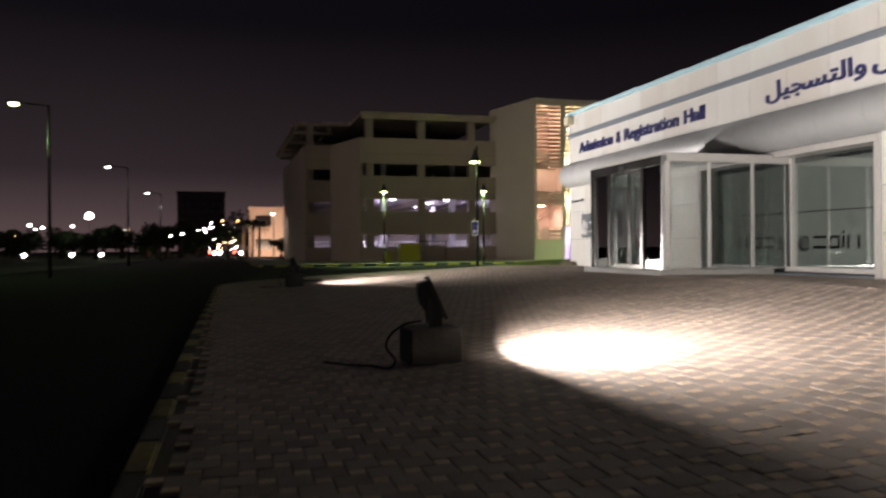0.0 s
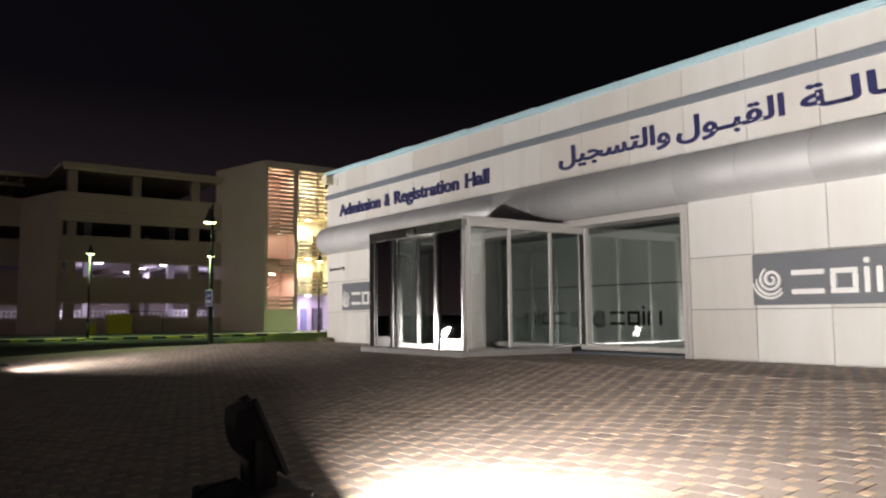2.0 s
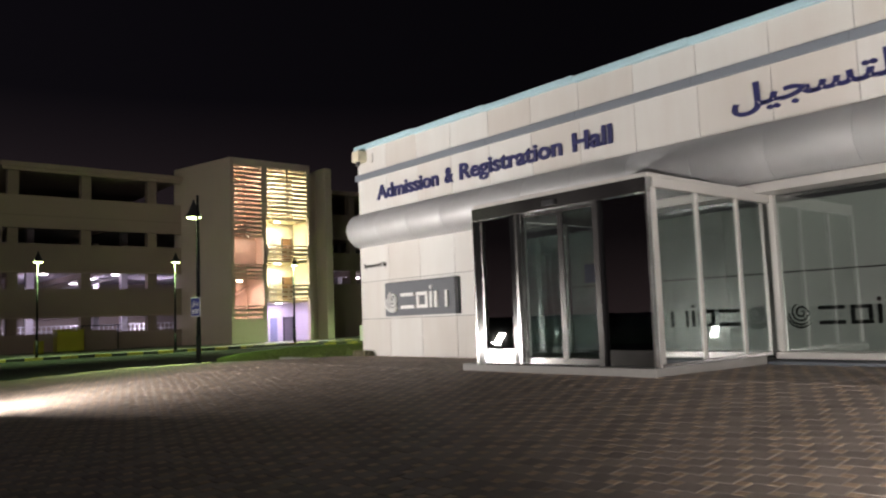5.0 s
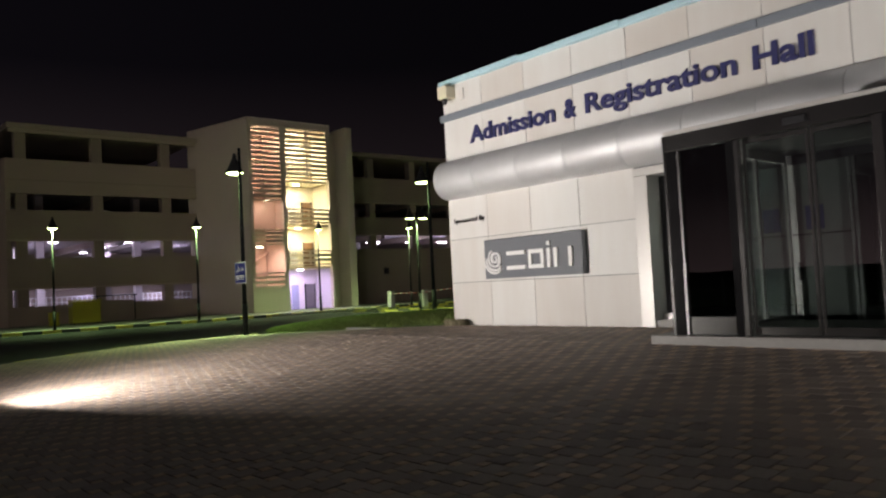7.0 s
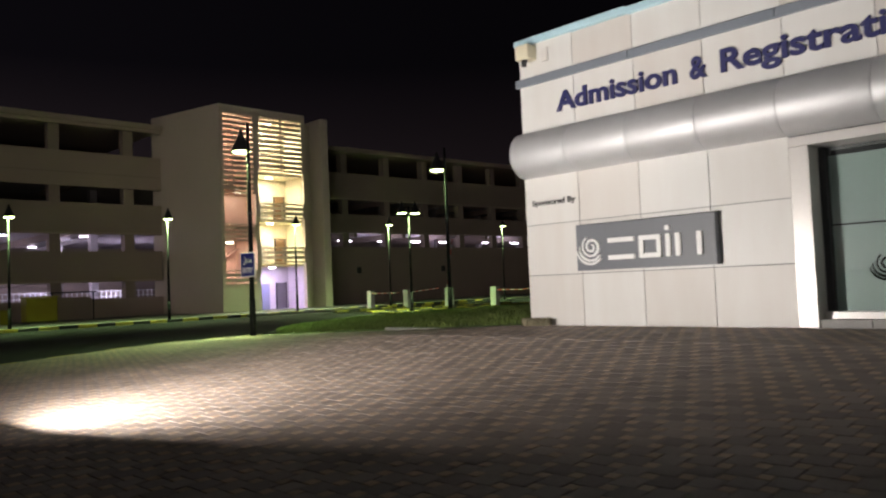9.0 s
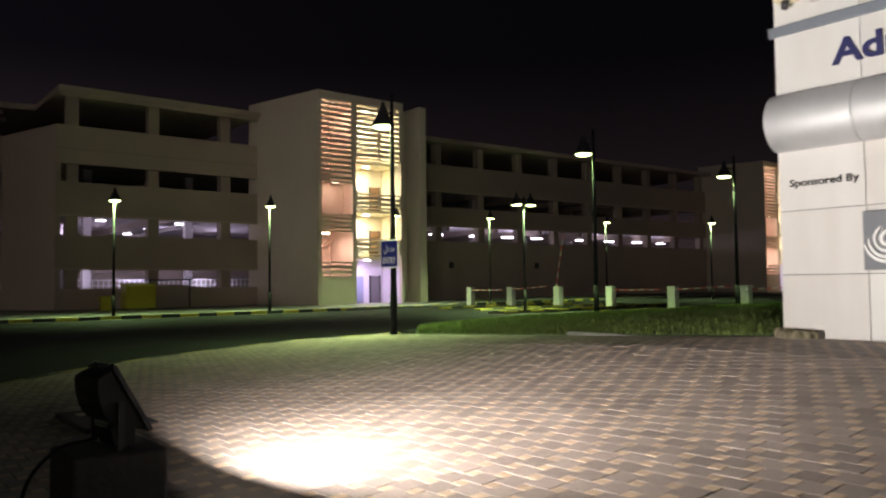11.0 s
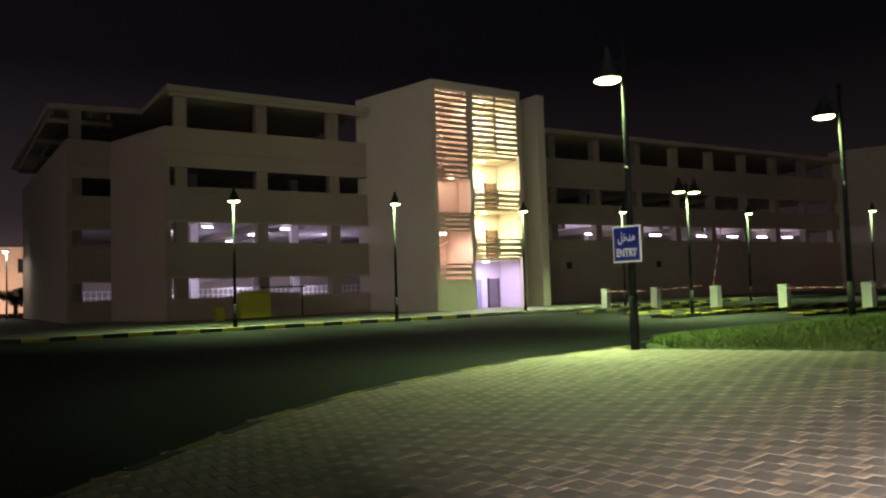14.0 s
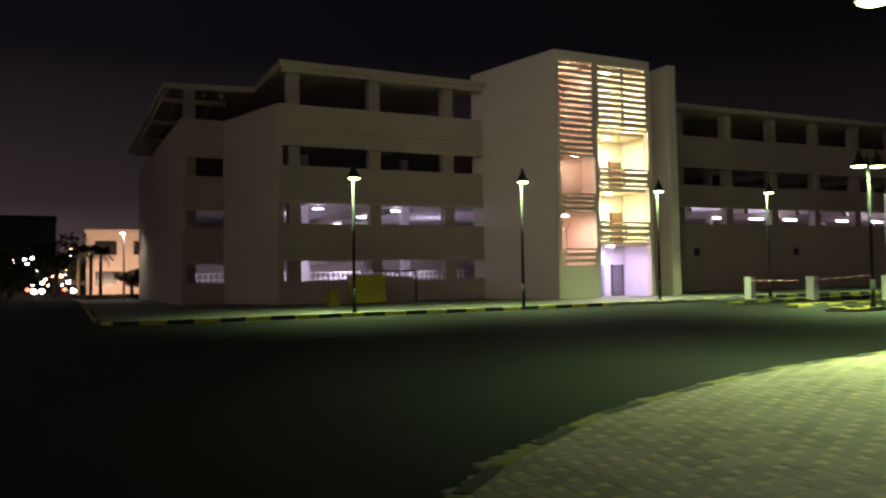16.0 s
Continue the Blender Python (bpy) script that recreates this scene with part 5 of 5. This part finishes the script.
distant_block("distant_tower", -20.0, -3.0, 300, 320, 23, "far_dark", "tall dark block far down the road", 8, 6, None)
distant_block("distant_annex", -19.0, -10.0, 299.0, 299.7, 4, "far_dark", "low annex before the far block", 1, 3, None)
distant_block("lit_building", 3.2, 20.0, 160, 176, 9.6, "far_wall", "orange-lit pale building beyond the garage", 2, 3, "tube_warm")
distant_block("lit_annex", 13.4, 22.0, 152, 158, 7.2, "far_wall", "low lit annex beside the pale building", 1, 3, "tube_warm")
# added area lamp, with no fitting, that washes the pale building in orange
lamp("far_wall_fill", "AREA", look((6.0, 148.0, 0.6), (9.0, 160.0, 6.0)), 1700, (1.0, 0.66, 0.46), 6.0, 1.0)

rnd = random.Random(21)


def far_light(x, y, z, r, material):
    ob = thing("distant_lamp", (x, y, z - r), "small distant lamp glowing down the road", "lamp", "distant lamps")
    bm = B()
    bmesh.ops.create_icosphere(bm, subdivisions=2, radius=r, matrix=Matrix.Translation((x, y, z)))
    bulb = part("bulb", bm, material, ob)
    bm = B()
    rod(bm, (x, y, 0), (x, y, z - r * 0.9), 0.05, 0.04, 6)
    part("pole", bm, "darksteel", ob)


for k in range(24):
    far_light(-62 + 2.4 * k + rnd.uniform(-1, 1), 185 + rnd.uniform(-5, 30), rnd.uniform(3.4, 7.4), 0.24, "dot_orange" if k % 3 == 1 else "dot_white")
for k in range(10):
    far_light(-9.0 + 0.65 * k, 120 + 16 * k, 3.5 + 0.7 * k, 0.17 + 0.02 * k, "dot_white")
for k in range(26):
    far_light(-2.5 + rnd.uniform(-3, 4), 190 + rnd.uniform(-20, 60), rnd.uniform(1.5, 9), 0.24, "dot_orange" if k % 2 else "dot_white")
far_light(-25.2, 150, 7.8, 0.62, "dot_white")
for x, y in ((-29.2, 122), (-22.9, 122), (-18.7, 121), (-3.0, 132.0), (-2.2, 132.5), (1.2, 128.0)):
    far_light(x, y, 0.9, 0.28, "dot_white")
for x in (-4.4, -3.9, 0.2):
    far_light(x, 150, 1.0, 0.24, "dot_red")

# ---- plaza pavers: a large square and a small square in turn ----
BIG, SMALL, GAP = 0.20, 0.10, 0.005


def paver_mesh(name, side, material):
    bm = B()
    h, c = side / 2 - GAP / 2, 0.004
    low = [bm.verts.new((sx * h, sy * h, -0.03)) for sx, sy in ((-1, -1), (1, -1), (1, 1), (-1, 1))]
    rim = [bm.verts.new((sx * h, sy * h, -c * 0.7)) for sx, sy in ((-1, -1), (1, -1), (1, 1), (-1, 1))]
    up = [bm.verts.new((sx * (h - c), sy * (h - c), 0)) for sx, sy in ((-1, -1), (1, -1), (1, 1), (-1, 1))]
    for a, b in ((low, rim), (rim, up)):
        for i in range(4):
            j = (i + 1) % 4
            bm.faces.new((a[i], a[j], b[j], b[i]))
    bm.faces.new(up)
    me = bpy.data.meshes.new(name)
    bm.to_mesh(me)
    bm.free()
    me.materials.append(M[material])
    return me


rnd = random.Random(4)
mesh_big, mesh_small = paver_mesh("paver_big", BIG, "paver_big"), paver_mesh("paver_small", SMALL, "paver_small")
rest = {"paver_big": ([], []), "paver_small": ([], [])}
singles = {"paver_big": 0, "paver_small": 0}


def lay(kind, me, x, y, tilt):
    z = plaza_z(x, y) + rnd.uniform(-0.002, 0.0015)
    gx, gy = (plaza_z(x + 0.1, y) - plaza_z(x - 0.1, y)) / 0.2, (plaza_z(x, y + 0.1) - plaza_z(x, y - 0.1)) / 0.2
    gx, gy = gx + rnd.gauss(0, tilt), gy + rnd.gauss(0, tilt)
    if 2.4 < x < 4.6 and 26.0 < y < 30.2 and singles[kind] < 150:
        singles[kind] += 1
        ob = new("paver", me)
        ob.parent = plaza
        ob.matrix_local = Matrix.Translation((x, y, z)) @ Euler((gy, -gx, 0)).to_matrix().to_4x4()
        return
    vs, fs = rest[kind]
    k = len(vs)
    for v in me.vertices:
        vs.append((x + v.co.x, y + v.co.y, z + v.co.z + gx * v.co.x + gy * v.co.y))
    fs.extend(tuple(k + i for i in p.vertices) for p in me.polygons)


for i in range(-60, 240):
    for j in range(-120, 250):
        # the pattern repeats along (BIG, SMALL) and (-SMALL, BIG)
        x, y = i * BIG - j * SMALL, i * SMALL + j * BIG - 14.0
        if x < -0.8 or x > 12.3 or y > 38:
            continue
        if inside_plaza(x, y) and x - BIG / 2 > -0.60 and x + BIG / 2 < 12.19:
            lay("paver_big", mesh_big, x, y, 0.010)
        sx, sy = x + BIG / 2 + SMALL / 2, y - BIG / 2 + SMALL / 2
        if inside_plaza(sx, sy) and sx - SMALL / 2 > -0.60 and sx + SMALL / 2 < 12.19:
            lay("paver_small", mesh_small, sx, sy, 0.013)
for kind, (vs, fs) in rest.items():
    me = bpy.data.meshes.new(kind)
    me.from_pydata(vs, [], fs)
    me.materials.append(M[kind])
    ob = new("pavers_large" if kind == "paver_big" else "pavers_small", me)
    ob.parent = plaza
    tagged(ob, kind="stuff")
